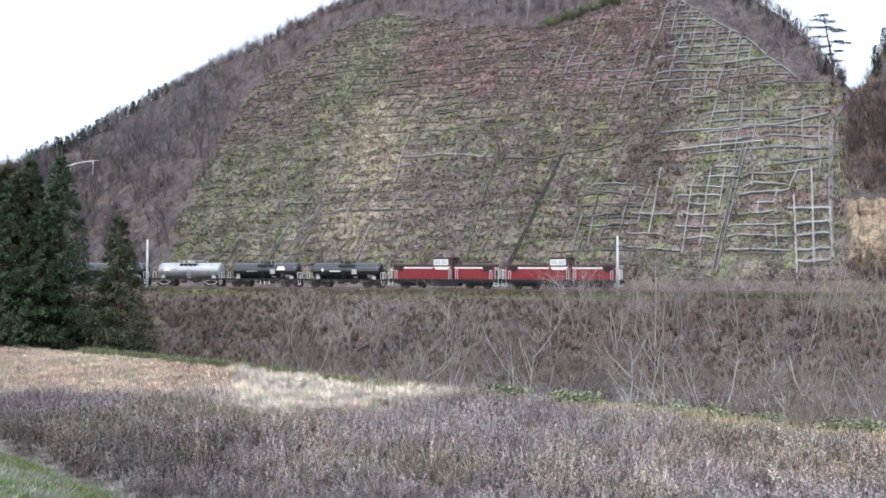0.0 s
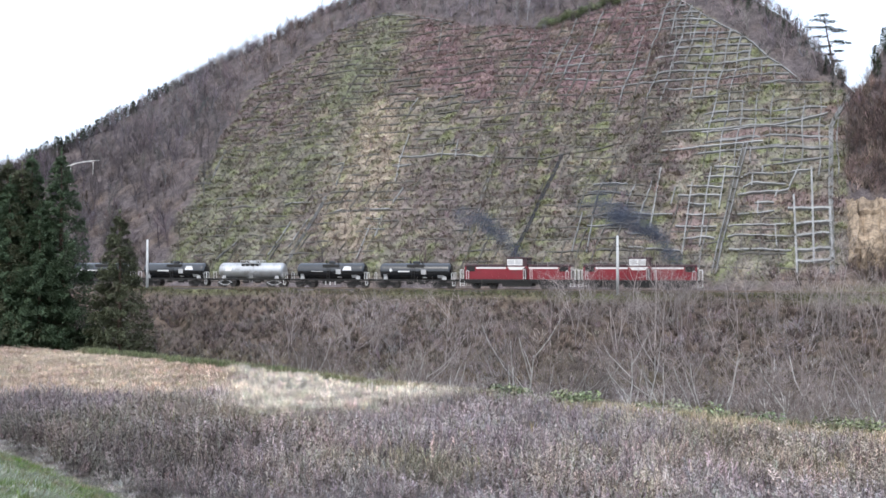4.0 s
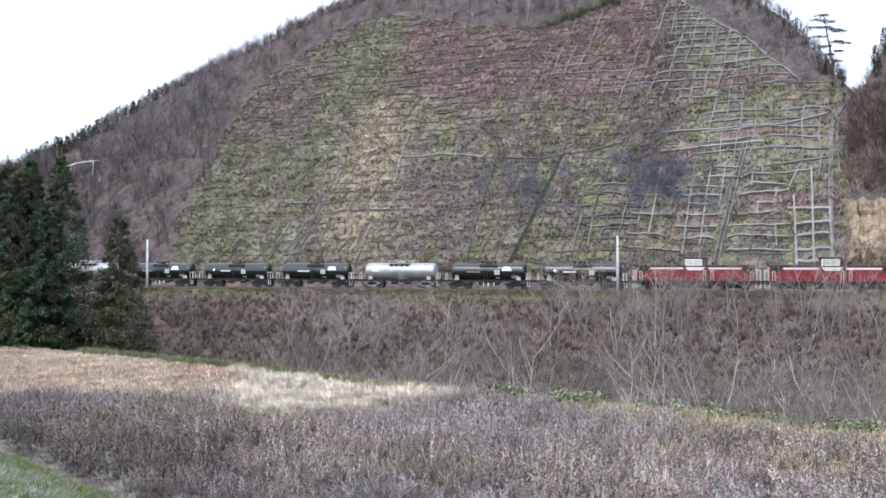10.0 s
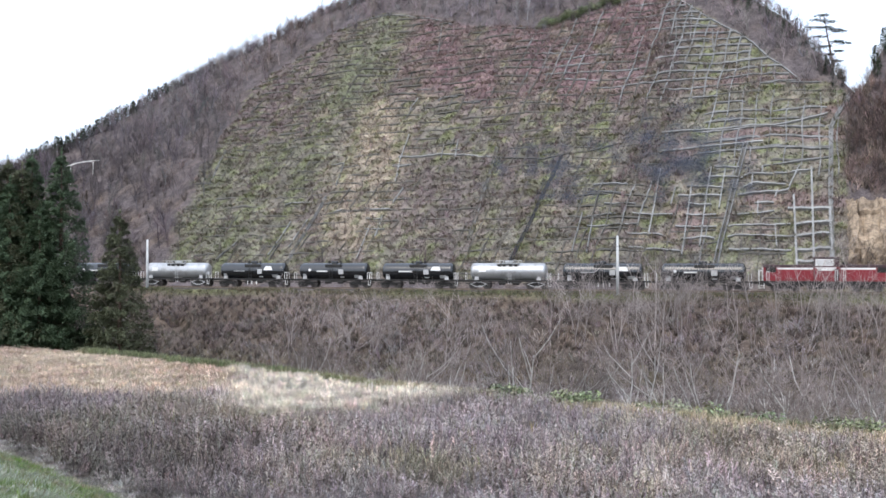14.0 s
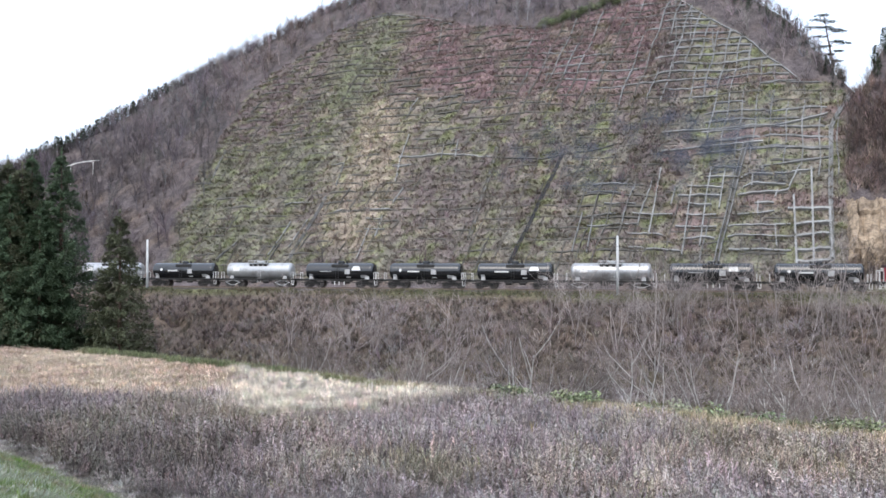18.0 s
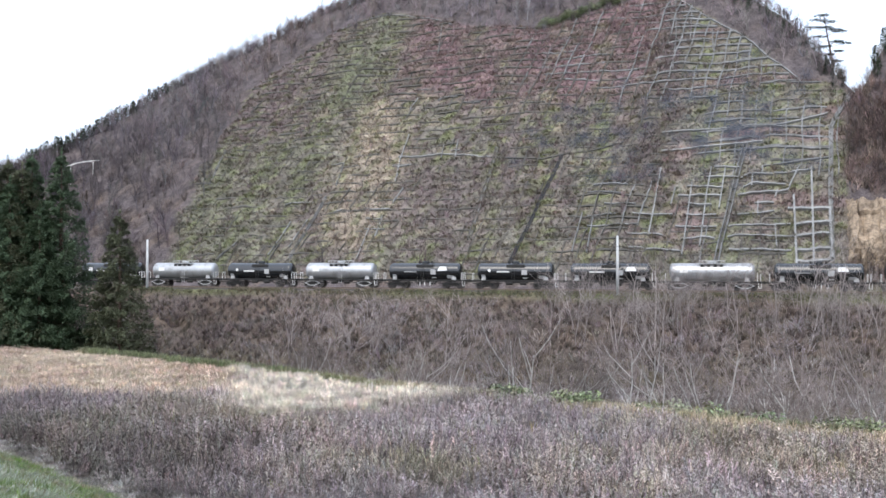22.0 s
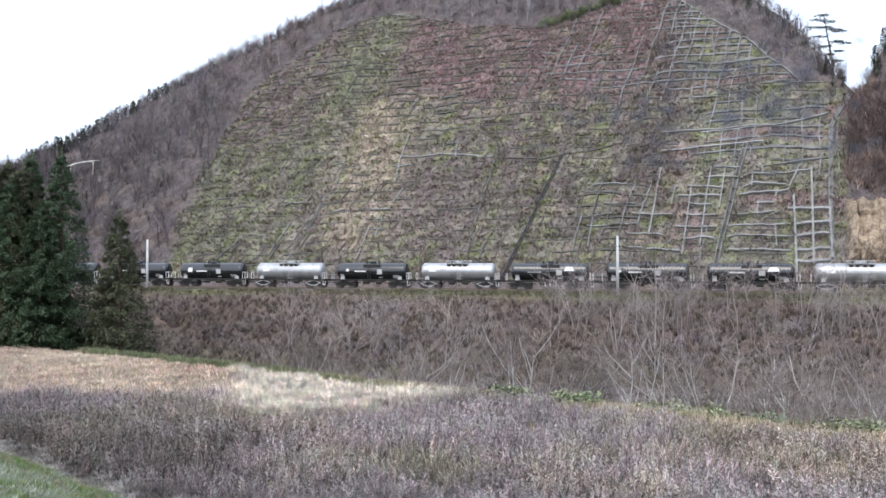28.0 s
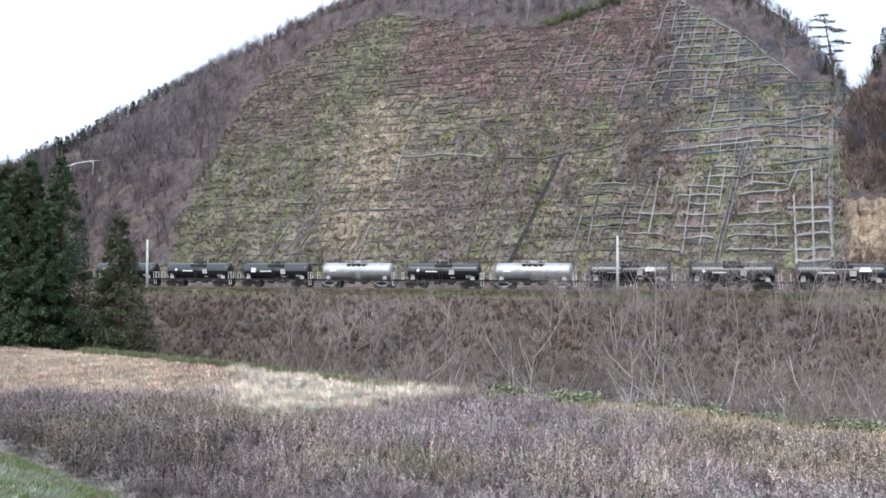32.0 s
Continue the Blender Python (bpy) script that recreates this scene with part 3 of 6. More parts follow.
    if silver:
        for y in (-0.83, 0.83):
            bm = bmesh.new()
            for x in (-1.28, -0.43, 0.43, 1.28):
                rod(bm, (x, y, Z + 0.93), (x, y, Z + 1.22), 0.024, seg=6)
            rod(bm, (-1.3, y, Z + 1.22), (1.3, y, Z + 1.22), 0.024, seg=6)
            rod(bm, (-1.3, y, Z + 1.08), (1.3, y, Z + 1.08), 0.018, seg=6)
            part("railing", bm, M["grey_paint"], w)
        for x in (-0.95, -0.35, 0.35, 0.95):
            bm = bmesh.new()
            box(bm, (x, -0.80, Z + 0.70), (0.34, 0.14, 0.22), 0.02)
            part("walkway_bracket", bm, M["under"], w, "dark bracket under the walkway")
    # side ladder
    for y in (-1.03,):
        bm = bmesh.new()
        x0 = -0.1 if not silver else 0.3
        for dx in (-0.17, 0.17):
            path_rod(bm, [(x0 + dx, -0.72, Z + 0.75), (x0 + dx, -1.02, Z + 0.15), (x0 + dx, -1.06, 0.55)], 0.022)
        for k in range(6):
            rod(bm, (x0 - 0.17, -1.05, 0.62 + k * 0.28), (x0 + 0.17, -1.05, 0.62 + k * 0.28), 0.016, seg=5)
        part("ladder", bm, M["grey_paint"] if silver else M["under"], w)
    # end rails, brake stand and steps
    for x in (4.55, 4.86, -4.75):
        bm = bmesh.new()
        path_rod(bm, [(x, -1.12, 0.95), (x, -1.12, 1.78), (x, -0.5, 1.78), (x, -0.5, 0.95)], 0.028)
        part("end_rail", bm, M["white"], w, "white painted hand rail")
    bm = bmesh.new()
    path_rod(bm, [(4.66, -1.14, 0.9), (4.66, -1.14, 0.34), (4.94, -1.14, 0.34), (4.94, -1.14, 0.9)], 0.03)
    part("step", bm, M["white"], w)
    bm = bmesh.new()
    for x in (-1.0, 0.6):
        rod(bm, (x, -0.5, 0.62), (x + 0.7, -0.5, 0.62), 0.17, seg=12)
    box(bm, (0.1, 0, 0.72), (2.6, 0.5, 0.16), 0.02)
    part("brake_gear", bm, M["under"], w)

    def plate(name, x, z, sx, sz, mat, lab="", turn=0.0, taper=1.0):
        ang = math.asin(max(-1, min(1, (z - Z) / (R + 0.03))))
        y = -(R + 0.012) * math.cos(ang)
        bm2 = bmesh.new()
        box(bm2, (0, 0, 0), (sx, 0.014, sz), 0.004, taper)
        ob = part(name, bm2, mat, w, lab)
        ob.matrix_local = Matrix.Translation((x, y, z)) @ Euler((-ang, 0, 0)).to_matrix().to_4x4() @ Euler((0, turn, 0)).to_matrix().to_4x4()

    if silver:
        plate("plate", -2.85, Z + 0.16, 0.85, 0.42, M["white"], "white rectangular sign plate")
        plate("number_bar", 0.2, 1.10, 1.2, 0.10, M["white"], "white number bar")
    else:
        if kind == "emblem":
            plate("emblem", -2.85, Z + 0.12, 0.30, 0.30, M["white"], "white diamond emblem", math.pi / 4)
            plate("number_bar", -1.25, Z - 0.02, 1.4, 0.15, M["white"], "white number bar")
        elif kind == "placard":
            plate("number_bar", -1.6, Z - 0.05, 1.5, 0.07, M["grey_paint"], "grey number bar")
            for x in (-0.35, 0.2, 0.85):
                bm = bmesh.new()
                rod(bm, (x, -1.16, 0.34), (x, -1.16, 0.74), 0.05, seg=6)
                part("brake_handle", bm, M["white"], w, "white brake handle")
            plate("placard", 2.25, Z + 0.32, 1.15, 0.50, M["white"], "large white placard", 0.0, 0.66)
        elif kind == "striped":
            plate("number_bar", -1.35, Z - 0.02, 1.6, 0.15, M["white"], "long white number bar")
            plate("placard", 2.3, Z + 0.32, 1.20, 0.48, M["white"], "large white placard", 0.0, 0.66)
        else:
            plate("sign", -2.75, Z + 0.10, 0.62, 0.55, M["white"], "square white plate")
            plate("number_bar", -1.15, Z - 0.05, 1.5, 0.15, M["white"], "white number bar")
        plate("badge", 1.15, Z - 0.08, 0.62, 0.56, M["grey_paint"], "pale grey square plate")
        plate("badge", 3.15, Z - 0.62, 0.75, 0.40, M["grey_paint"], "pale grey square plate")
        plate("stencil", 1.2, Z - 0.72, 0.5, 0.14, M["white"], "small white stencil bar")
        plate("badge", -3.55, Z - 0.55, 0.42, 0.42, M["grey_paint"])
    for x in (-3.3, 3.3):
        bogie(w, x, 1.65, pale=silver)
    coupler(w, 5.315, 1)
    coupler(w, -5.315, -1)
    return w


def locomotive():
    e = new("diesel_locomotive")
    tagged(e, "red centre-cab diesel locomotive with white bands and rails", "locomotive", "diesel locomotives")
    bm = bmesh.new()
    box(bm, (0, 0, 0.99), (13.0, 2.66, 0.20), 0.02)
    for x in (-6.40, 6.40):
        box(bm, (x, 0, 0.86), (0.22, 2.66, 0.50), 0.03)
    part("underframe", bm, M["under"], e)
    for name, x0, x1 in (("front_hood", 1.25, 5.95), ("rear_hood", -6.05, -1.20)):
        bm = bmesh.new()
        box(bm, ((x0 + x1) / 2, 0, 1.80), (x1 - x0, 2.10, 1.42), 0.05)
        hood = part(name, bm, M["red"], e)
        bm = bmesh.new()
        box(bm, ((x0 + x1) / 2, 0, 2.60), (x1 - x0 + 0.04, 2.14, 0.32), 0.10)
        part("hood_top", bm, M["loco_roof"], hood, "dark maroon hood top")
        inner, outer = (x0, x1) if x0 > 0 else (x1, x0)
        sg = 1 if x0 > 0 else -1
        a, b = inner + sg * 0.05, outer - sg * 1.35
        for y in (-1.06, 1.06):
            bm = bmesh.new()
            box(bm, ((a + b) / 2, y, 2.36), (abs(b - a), 0.02, 0.19), 0.004)
            part("band", bm, M["white"], hood, "white painted band")
            bm = bmesh.new()
            cx = outer - sg * 0.72
            box(bm, (cx, y, 2.22), (1.0, 0.02, 0.50), 0.004)
            for k in range(7):
                box(bm, (cx, y * 1.012, 2.02 + k * 0.07), (0.92, 0.03, 0.022))
            part("grille", bm, M["under"], hood, "black louvred grille")
            for k in range(4):
                bm = bmesh.new()
                box(bm, (inner + sg * (0.55 + k * 0.72), y * 0.993, 1.66), (0.68, 0.02, 1.0), 0.006)
                part("side_door", bm, M["red"], hood)
        for y in (-0.55, 0.55):
            bm = bmesh.new()
            rod(bm, (outer, y, 2.30), (outer + sg * 0.12, y, 2.30), 0.13, 0.14, 14)
            part("headlight", bm, M["lamp"], hood, "round glass headlight")
        bm = bmesh.new()
        box(bm, (outer + sg * 0.02, 0, 1.75), (0.05, 1.3, 0.9), 0.01)
        for k in range(9):
            box(bm, (outer + sg * 0.05, 0, 1.36 + k * 0.10), (0.03, 1.24, 0.03))
        part("radiator", bm, M["under"], hood, "black radiator grille")
    # exhaust stack on the front hood, close to the cab
    bm = bmesh.new()
    rod(bm, (1.75, 0, 2.70), (1.75, 0, 3.05), 0.17, 0.15, 12)
    part("exhaust_stack", bm, M["under"], e)
    # cab
    bm = bmesh.new()
    box(bm, (0.03, 0, 1.86), (2.36, 2.66, 1.54), 0.04)
    cab = part("cab", bm, M["red"], e)
    bm = bmesh.new()
    box(bm, (0.03, 0, 3.0), (2.32, 2.62, 0.76), 0.05)
    part("cab_upper", bm, M["loco_roof"], cab, "dark maroon upper cab wall")
    bm = bmesh.new()
    box(bm, (0.03, 0, 3.45), (2.42, 2.76, 0.22), 0.09)
    part("cab_roof", bm, M["loco_roof"], cab, "dark cab roof")
    bm = bmesh.new()
    box(bm, (0.03, 0, 2.59), (2.40, 2.72, 0.09), 0.02)
    part("drip_rail", bm, M["loco_roof"], cab, "dark maroon waist rail")
    for y in (-1.335, 1.335):
        bm = bmesh.new()
        box(bm, (-0.20, y * 0.985, 3.0), (1.74, 0.03, 0.70), 0.01)
        part("window_surround", bm, M["white"], cab, "white painted window surround")
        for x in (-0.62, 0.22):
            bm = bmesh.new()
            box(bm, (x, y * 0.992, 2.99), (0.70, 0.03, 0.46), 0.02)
            part("side_window", bm, M["pale_pane"], cab, "window pane with the sky's reflection painted pale")
        bm = bmesh.new()
        v = [(-1.08, 2.50), (0.98, 2.50), (0.62, 2.16), (-0.78, 2.16)]
        vs = [bm.verts.new((x, y * 1.002, z)) for x, z in v] + [bm.verts.new((x, y * 1.012, z)) for x, z in v]
        bm.faces.new(vs[:4][::-1])
        bm.faces.new(vs[4:])
        for k in range(4):
            bm.faces.new((vs[k], vs[(k + 1) % 4], vs[4 + (k + 1) % 4], vs[4 + k]))
        bmesh.ops.recalc_face_normals(bm, faces=bm.faces)
        part("band", bm, M["white"], cab, "white tapered band under the windows")
        bm = bmesh.new()
        box(bm, (0.94, y, 1.75), (0.44, 0.03, 1.25), 0.02)
        part("cab_door", bm, M["loco_roof"], cab, "dark red cab door")
        for x in (1.55, 0.78):
            bm = bmesh.new()
            yy = y + (0.06 if y > 0 else -0.06)
            path_rod(bm, [(x, yy, 1.12), (x, yy, 2.18), (x + 0.22, yy, 2.18), (x + 0.22, yy, 1.12)], 0.028)
            part("door_rail", bm, M["white"], cab, "white hand rail")
    for sg in (-1, 1):
        for y in (-0.9, 0.0, 0.9):
            bm = bmesh.new()
            box(bm, (0.03 + sg * 1.16, y, 3.0), (0.03, 0.62, 0.44), 0.02)
            part("end_window", bm, M["glass"], cab)
    # walkway rails and end rails with steps
    for sg in (-1, 1):
        for y in (-1.30, 1.30):
            bm = bmesh.new()
            path_rod(bm, [(sg * 6.47, y, 0.3), (sg * 6.47, y, 2.15), (sg * 6.12, y, 2.15), (sg * 6.12, y, 1.1)], 0.036)
            path_rod(bm, [(sg * 6.47, y * 0.55, 1.1), (sg * 6.47, y * 0.55, 2.1), (sg * 6.47, y, 2.1)], 0.03)
            part("end_rail", bm, M["white"], e, "white hand rail at the buffer beam")
            bm = bmesh.new()
            path_rod(bm, [(sg * 5.75, y, 1.1), (sg * 5.75, y, 2.05), (sg * 5.50, y, 2.05), (sg * 5.50, y, 1.1)], 0.03)
            part("hand_rail", bm, M["white"], e, "white walkway hand rail")
            bm = bmesh.new()
            for z in (0.36, 0.62):
                box(bm, (sg * 6.24, y * 0.97, z), (0.50, 0.22, 0.035))
            for dx in (-0.25, 0.25):
                rod(bm, (sg * 6.24 + dx, y, 0.30), (sg * 6.24 + dx, y, 0.95), 0.028, seg=6)
            part("step", bm, M["white"], e, "white edged boarding steps")
    bm = bmesh.new()
    box(bm, (0, 0, 0.60), (3.4, 2.3, 0.62), 0.08)
    part("fuel_tank", bm, M["under"], e)
    for y in (-1.18, 1.18):
        bm = bmesh.new()
        box(bm, (0, y, 0.80), (12.4, 0.10, 0.26), 0.02)
        part("side_sill", bm, M["under"], e)
    for x in (-3.9, 3.9):
        bogie(e, x, 2.0, True)
    coupler(e, 6.8, 1)
    coupler(e, -6.8, -1)
    return e


# the train from its head, with each vehicle's place behind the point that the table of travel below follows
ORDER = [("loco", 0.25), ("loco", -13.13), ("emblem", -25.22), ("placard", -35.78), ("silver", -46.28), ("striped", -56.93),
         ("emblem", -67.44), ("placard", -78.04), ("silver", -88.60), ("emblem", -99.05), ("silver", -109.60),
         ("square", -120.11), ("emblem", -130.71), ("emblem", -141.22)]
TRAVEL = (13.48, 15.18, 17.15, 19.43, 22.04, 24.97, 28.14, 31.44, 34.70, 37.95, 41.22, 44.52, 47.79, 50.96, 54.03, 56.99, 59.87,
          62.69, 65.43, 68.13, 70.79, 73.42, 75.99, 78.51, 81.00, 83.45, 85.85, 88.19, 90.48, 92.73, 94.93, 97.09, 99.19)


def travel(t):
    """Metres gone by at t seconds, a smooth curve through the table."""
    i = min(max(int(t), 0), 31)
    a = [TRAVEL[min(max(k, 0), 32)] for k in (i - 1, i, i + 1, i + 2)]
    if i == 0:
        a[0] = 2 * a[1] - a[2] + 0.25
    if i == 31:
        a[3] = 2 * a[2] - a[1] - 0.05
    f = t - i
    m0, m1 = (a[2] - a[0]) / 2, (a[3] - a[1]) / 2
    return (2 * f ** 3 - 3 * f ** 2 + 1) * a[1] + (f ** 3 - 2 * f ** 2 + f) * m0 + (3 * f ** 2 - 2 * f ** 3) * a[2] + (f ** 3 - f ** 2) * m1


TRAIN = []
FIRST = {}
for kind, back in ORDER:
    if kind not in FIRST:
        FIRST[kind] = locomotive() if kind == "loco" else tank_wagon(kind)
        vehicle = FIRST[kind]
    else:
        vehicle = copy_thing(FIRST[kind], Matrix.Identity(4))
    TRAIN.append((vehicle, back))


# ---------------------------------------------------------------- the concrete frame on the slope
SLOPE_A = math.atan(STEEP)


def slope_at(p, q, proud=0.0, up=0.0):
    """A point of the slope, lifted along its normal and shifted up its fall line."""
    q2 = q + up * math.cos(SLOPE_A)
    x, y = hill_xy(p, q2)
    z = float(ground_z(x, y))
    e2 = Vector((math.sin(BETA), math.cos(BETA), 0))
    return Vector((x, y, z)) + (Vector((0, 0, 1)) * math.cos(SLOPE_A) - e2 * math.sin(SLOPE_A)) * proud


def bare(p, q):
    """How far the frame stands clear of the growth, 0 to 1."""
    n = 0.4 * wave(p * 0.8, q * 0.8, 21) + 0.5 * wave(p * 2.2, q * 2.2, 22) + 0.3 * wave(p * 4.5, q * 4.5, 23)
    k = 0.50 * sm(-17.5, -15.5, p) * sm(137, 133, q) - 0.35 * sm(-6, -5, p) * sm(122, 120, q)
    k = k + 0.40 * sm(-33, -30, p) * sm(-15, -18, p) * sm(124, 121, q)
    k = k + 0.42 * sm(-25, -23, p) * sm(137, 142, q)
    k = k + 0.22 * sm(-78, -74, p) * sm(-56, -60, p) * sm(125, 121, q)
    k = k + 0.35 * np.exp(-((p + 57 - 0.1 * (q - 129)) / 6) ** 2 - ((q - 129.5) / 3.2) ** 2)
    k = k + 0.10 * sm(-75, -65, p) * sm(-40, -48, p) * sm(134, 138, q)
    k = k - 0.45 * sm(-22.5, -20.5, p) * sm(127.5, 126, q)
    return np.clip(0.36 + 0.14 * sm(136, 140, q) + k + 0.55 * n, 0, 1)


def strip(pts, ups, wide, proud, deep=0.45, over=False):
    """A beam of square section along pts (p, q); proud gives its height over the slope at each point."""
    pts, ups, pr = np.array(pts, float), np.array(ups, float), np.array(proud, float)
    n = len(pts)
    off = ups * wide / 2
    pq = np.stack([pts - off, pts - off, pts + off, pts + off], 1)
    lift = np.stack([np.full(n, -deep), pr, pr, np.full(n, -deep)], 1)
    x, y = hill_xy(pq[..., 0], pq[..., 1])
    z = ground_z(x, y) + lift * math.cos(SLOPE_A)
    if over:      # laid straight over the terraces
        z = z - shelf_z(pq[..., 0], pq[..., 1]) + 0.20
    x = x - lift * math.sin(SLOPE_A) * math.sin(BETA)
    y = y - lift * math.sin(SLOPE_A) * math.cos(BETA)
    bm = bmesh.new()
    rings = [[bm.verts.new((x[i, k], y[i, k], z[i, k])) for k in range(4)] for i in range(n)]
    for a, b in zip(rings, rings[1:]):
        for k in range(4):
            j = (k + 1) % 4
            bm.faces.new((a[k], a[j], b[j], b[k]))
    bm.faces.new(rings[0][::-1])
    bm.faces.new(rings[-1])
    bmesh.ops.recalc_face_normals(bm, faces=bm.faces)
    return bm


frame_works = tagged(new("slope_frame"), "weathered concrete beam grid stabilising the steep slope", "retaining frame", kind="structure")


def build_beams():
    pieces = []
    steps = np.arange(-98, 0.8, 0.6)
    for j in range(36):
        q0 = TOE + 1.6 + j * CELL_Q
        for a in range(0, len(steps) - 1, 9):
            ps = steps[a:a + 10]
            qs = q0 + row_shift(ps, q0) + 0.03 * np.sin(ps * 2.1 + j)
            ok = on_face(ps, qs) > 0.5
            if ok.sum() < 4:
                continue
            ps, qs = ps[ok], qs[ok]
            b = bare(ps, qs)
            pieces.append((float(b.mean()), "cross_beam", list(zip(ps, qs)), [(0, 1)] * len(ps), 0.07 + 0.08 * float(b.mean()), list(0.27 * b + 0.03 + 0.06 * sm(132, 136, qs) - (0.30 + 0.2 * sm(-46, -52, ps)) * np.clip(wave(ps * 1.3, qs * 2.9, 24) + 0.12 - 1.5 * np.clip(b - 0.6, 0, 1), 0, 1))))
    for i in range(47):
        p0 = -96.6 + i * CELL_P
        qq = np.arange(TOE + 1.0, TOE + 54, 0.8)
        for a in range(0, len(qq) - 1, 8):
            qs = qq[a:a + 9]
            ps = p0 + 0.10 * (qs - 115) * sm(-2, -30, p0) + 0.12 * np.sin(qs * 0.8 + i)
            ok = (on_face(ps, qs) > 0.5) & (ps < 0.4)
            if ok.sum() < 4:
                continue
            ps, qs = ps[ok], qs[ok]
            b = np.clip(bare(ps, qs) + 0.10 * math.sin(i * 7.3), 0, 1)
            pieces.append((float(b.mean()), "rib", list(zip(ps, qs)), [(1, 0)] * len(ps), 0.08 + 0.08 * float(b.mean()), list(0.40 * b - 0.06 + 0.12 * sm(-48, -45, ps) * sm(-24, -26, ps) * sm(132, 136, qs) - 0.45 * sm(-46, -52, ps) * np.clip(wave(ps * 2.1, qs * 1.6, 25) + 0.45, 0, 1))))
    pieces.sort(key=lambda k: -k[0])
    rest = []
    for n, (b, name, pts, ups, wide, proud) in enumerate(pieces):
        bm = strip(pts, ups, wide, proud)
        if n < 262:
            part(name, bm, M["concrete"] if b > 0.5 and pts[0][0] > -25 or pts[0][0] > -47 and pts[0][1] > 134 else M["darkened_concrete"], frame_works)
        elif b > 0.10:
            o = sum(len(v) for v, _ in rest)
            bm.verts.index_update()
            rest.append((np.array([v.co for v in bm.verts]), np.array([[v.index + o for v in f.verts] for f in bm.faces if len(f.verts) == 4])))
            bm.free()
        else:
            bm.free()
    me = mesh_np("overgrown_beams", np.concatenate([v for v, _ in rest]), np.concatenate([f for _, f in rest]), M["darkened_concrete"])
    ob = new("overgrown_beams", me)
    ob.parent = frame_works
    tagged(ob, "half-buried concrete beams, coloured dark for their shaded undersides", kind="stuff")


build_beams()


# beams that stand clear of the growth, washed pale: runs of (p, q)
CLEAN_LATTICE = [[(-4.9, 121.0), (-4.2, 111.5)], [(-3.0, 124.8), (-2.5, 112.6)], [(-0.9, 120.0), (-0.6, 113.1)], [(-5.5, 119.2), (-0.8, 119.2)],
    [(-4.6, 117.2), (-0.7, 117.5)], [(-4.5, 115.8), (-0.7, 116.0)], [(-4.5, 114.2), (-0.7, 114.2)], [(-4.3, 112.9), (-0.7, 112.9)]]
CLEAN_RIGHT = [[(-17.1, 123.4), (-17.0, 113.8)], [(-15.0, 125.5), (-15.1, 121.6), (-15.1, 115.0)], [(-13.2, 125.0), (-13.4, 119.7)],
    [(-14.6, 125.5), (-11.4, 124.8)], [(-15.5, 124.2), (-11.4, 123.4)], [(-17.7, 123.0), (-13.2, 122.3)], [(-18.6, 121.6), (-13.4, 121.3)],
    [(-17.2, 120.4), (-14.3, 120.1)], [(-17.2, 119.0), (-13.6, 118.8)], [(-18.3, 117.6), (-13.4, 117.3)],
    [(-17.4, 116.0), (-16.1, 116.0), (-15.1, 116.2), (-13.5, 115.8)], [(-23.4, 114.5), (-21.2, 114.4), (-19.5, 114.4), (-17.2, 114.3)],
    [(-21.4, 125.8), (-21.3, 116.0)], [(-19.1, 122.8), (-19.3, 120.4)], [(-23.9, 116.2), (-20.5, 116.3), (-19.5, 116.2)],
    [(-23.8, 119.1), (-18.9, 119.2)]]
CLEAN_FAR_RIGHT = [[(-11.1, 123.3), (-10.3, 123.9), (-7.4, 124.0)], [(-7.3, 124.1), (-4.4, 124.5), (-2.7, 124.6)],
    [(-10.8, 122.0), (-9.8, 122.6), (-5.9, 122.6)], [(-11.4, 121.2), (-9.1, 121.4), (-6.8, 121.5), (-5.6, 121.8)], [(-9.3, 120.2), (-7.1, 120.1)],
    [(-11.2, 118.9), (-8.6, 118.9), (-7.0, 119.1)], [(-12.0, 117.3), (-11.4, 117.5), (-5.1, 117.3)], [(-12.0, 115.8), (-11.2, 116.1), (-4.7, 115.8)],
    [(-11.7, 114.2), (-4.9, 114.2)], [(-9.8, 124.2), (-9.8, 122.2)], [(-8.7, 125.1), (-8.7, 123.9)], [(-4.4, 125.4), (-5.6, 121.8)],
    [(-6.8, 117.4), (-6.5, 114.6)], [(-8.9, 120.3), (-8.9, 118.7)], [(-6.8, 121.7), (-7.0, 120.9)]]
CLEAN_UPPER = [[(-24.3, 157.4), (-22.9, 148.4), (-22.4, 141.8)], [(-21.4, 155.2), (-20.6, 147.5)], [(-23.0, 148.1), (-21.2, 147.7), (-17.8, 147.1)],
    [(-23.0, 151.3), (-17.0, 150.6)], [(-22.4, 152.7), (-19.8, 152.6)], [(-18.9, 136.8), (-15.4, 136.4)], [(-9.9, 138.2), (-5.0, 138.9)],
    [(-17.6, 149.8), (-17.0, 145.1)], [(-15.0, 132.8), (-12.8, 132.7)], [(-21.4, 146.0), (-18.9, 146.0)], [(-30.3, 122.1), (-25.8, 121.9)],
    [(-29.8, 123.2), (-25.3, 123.3)], [(-29.5, 118.9), (-25.9, 119.1)], [(-27.7, 120.4), (-23.7, 120.5)], [(-29.2, 117.5), (-22.8, 117.7)],
    [(-30.3, 119.3), (-30.3, 114.1)], [(-28.8, 119.2), (-28.4, 113.9)]]
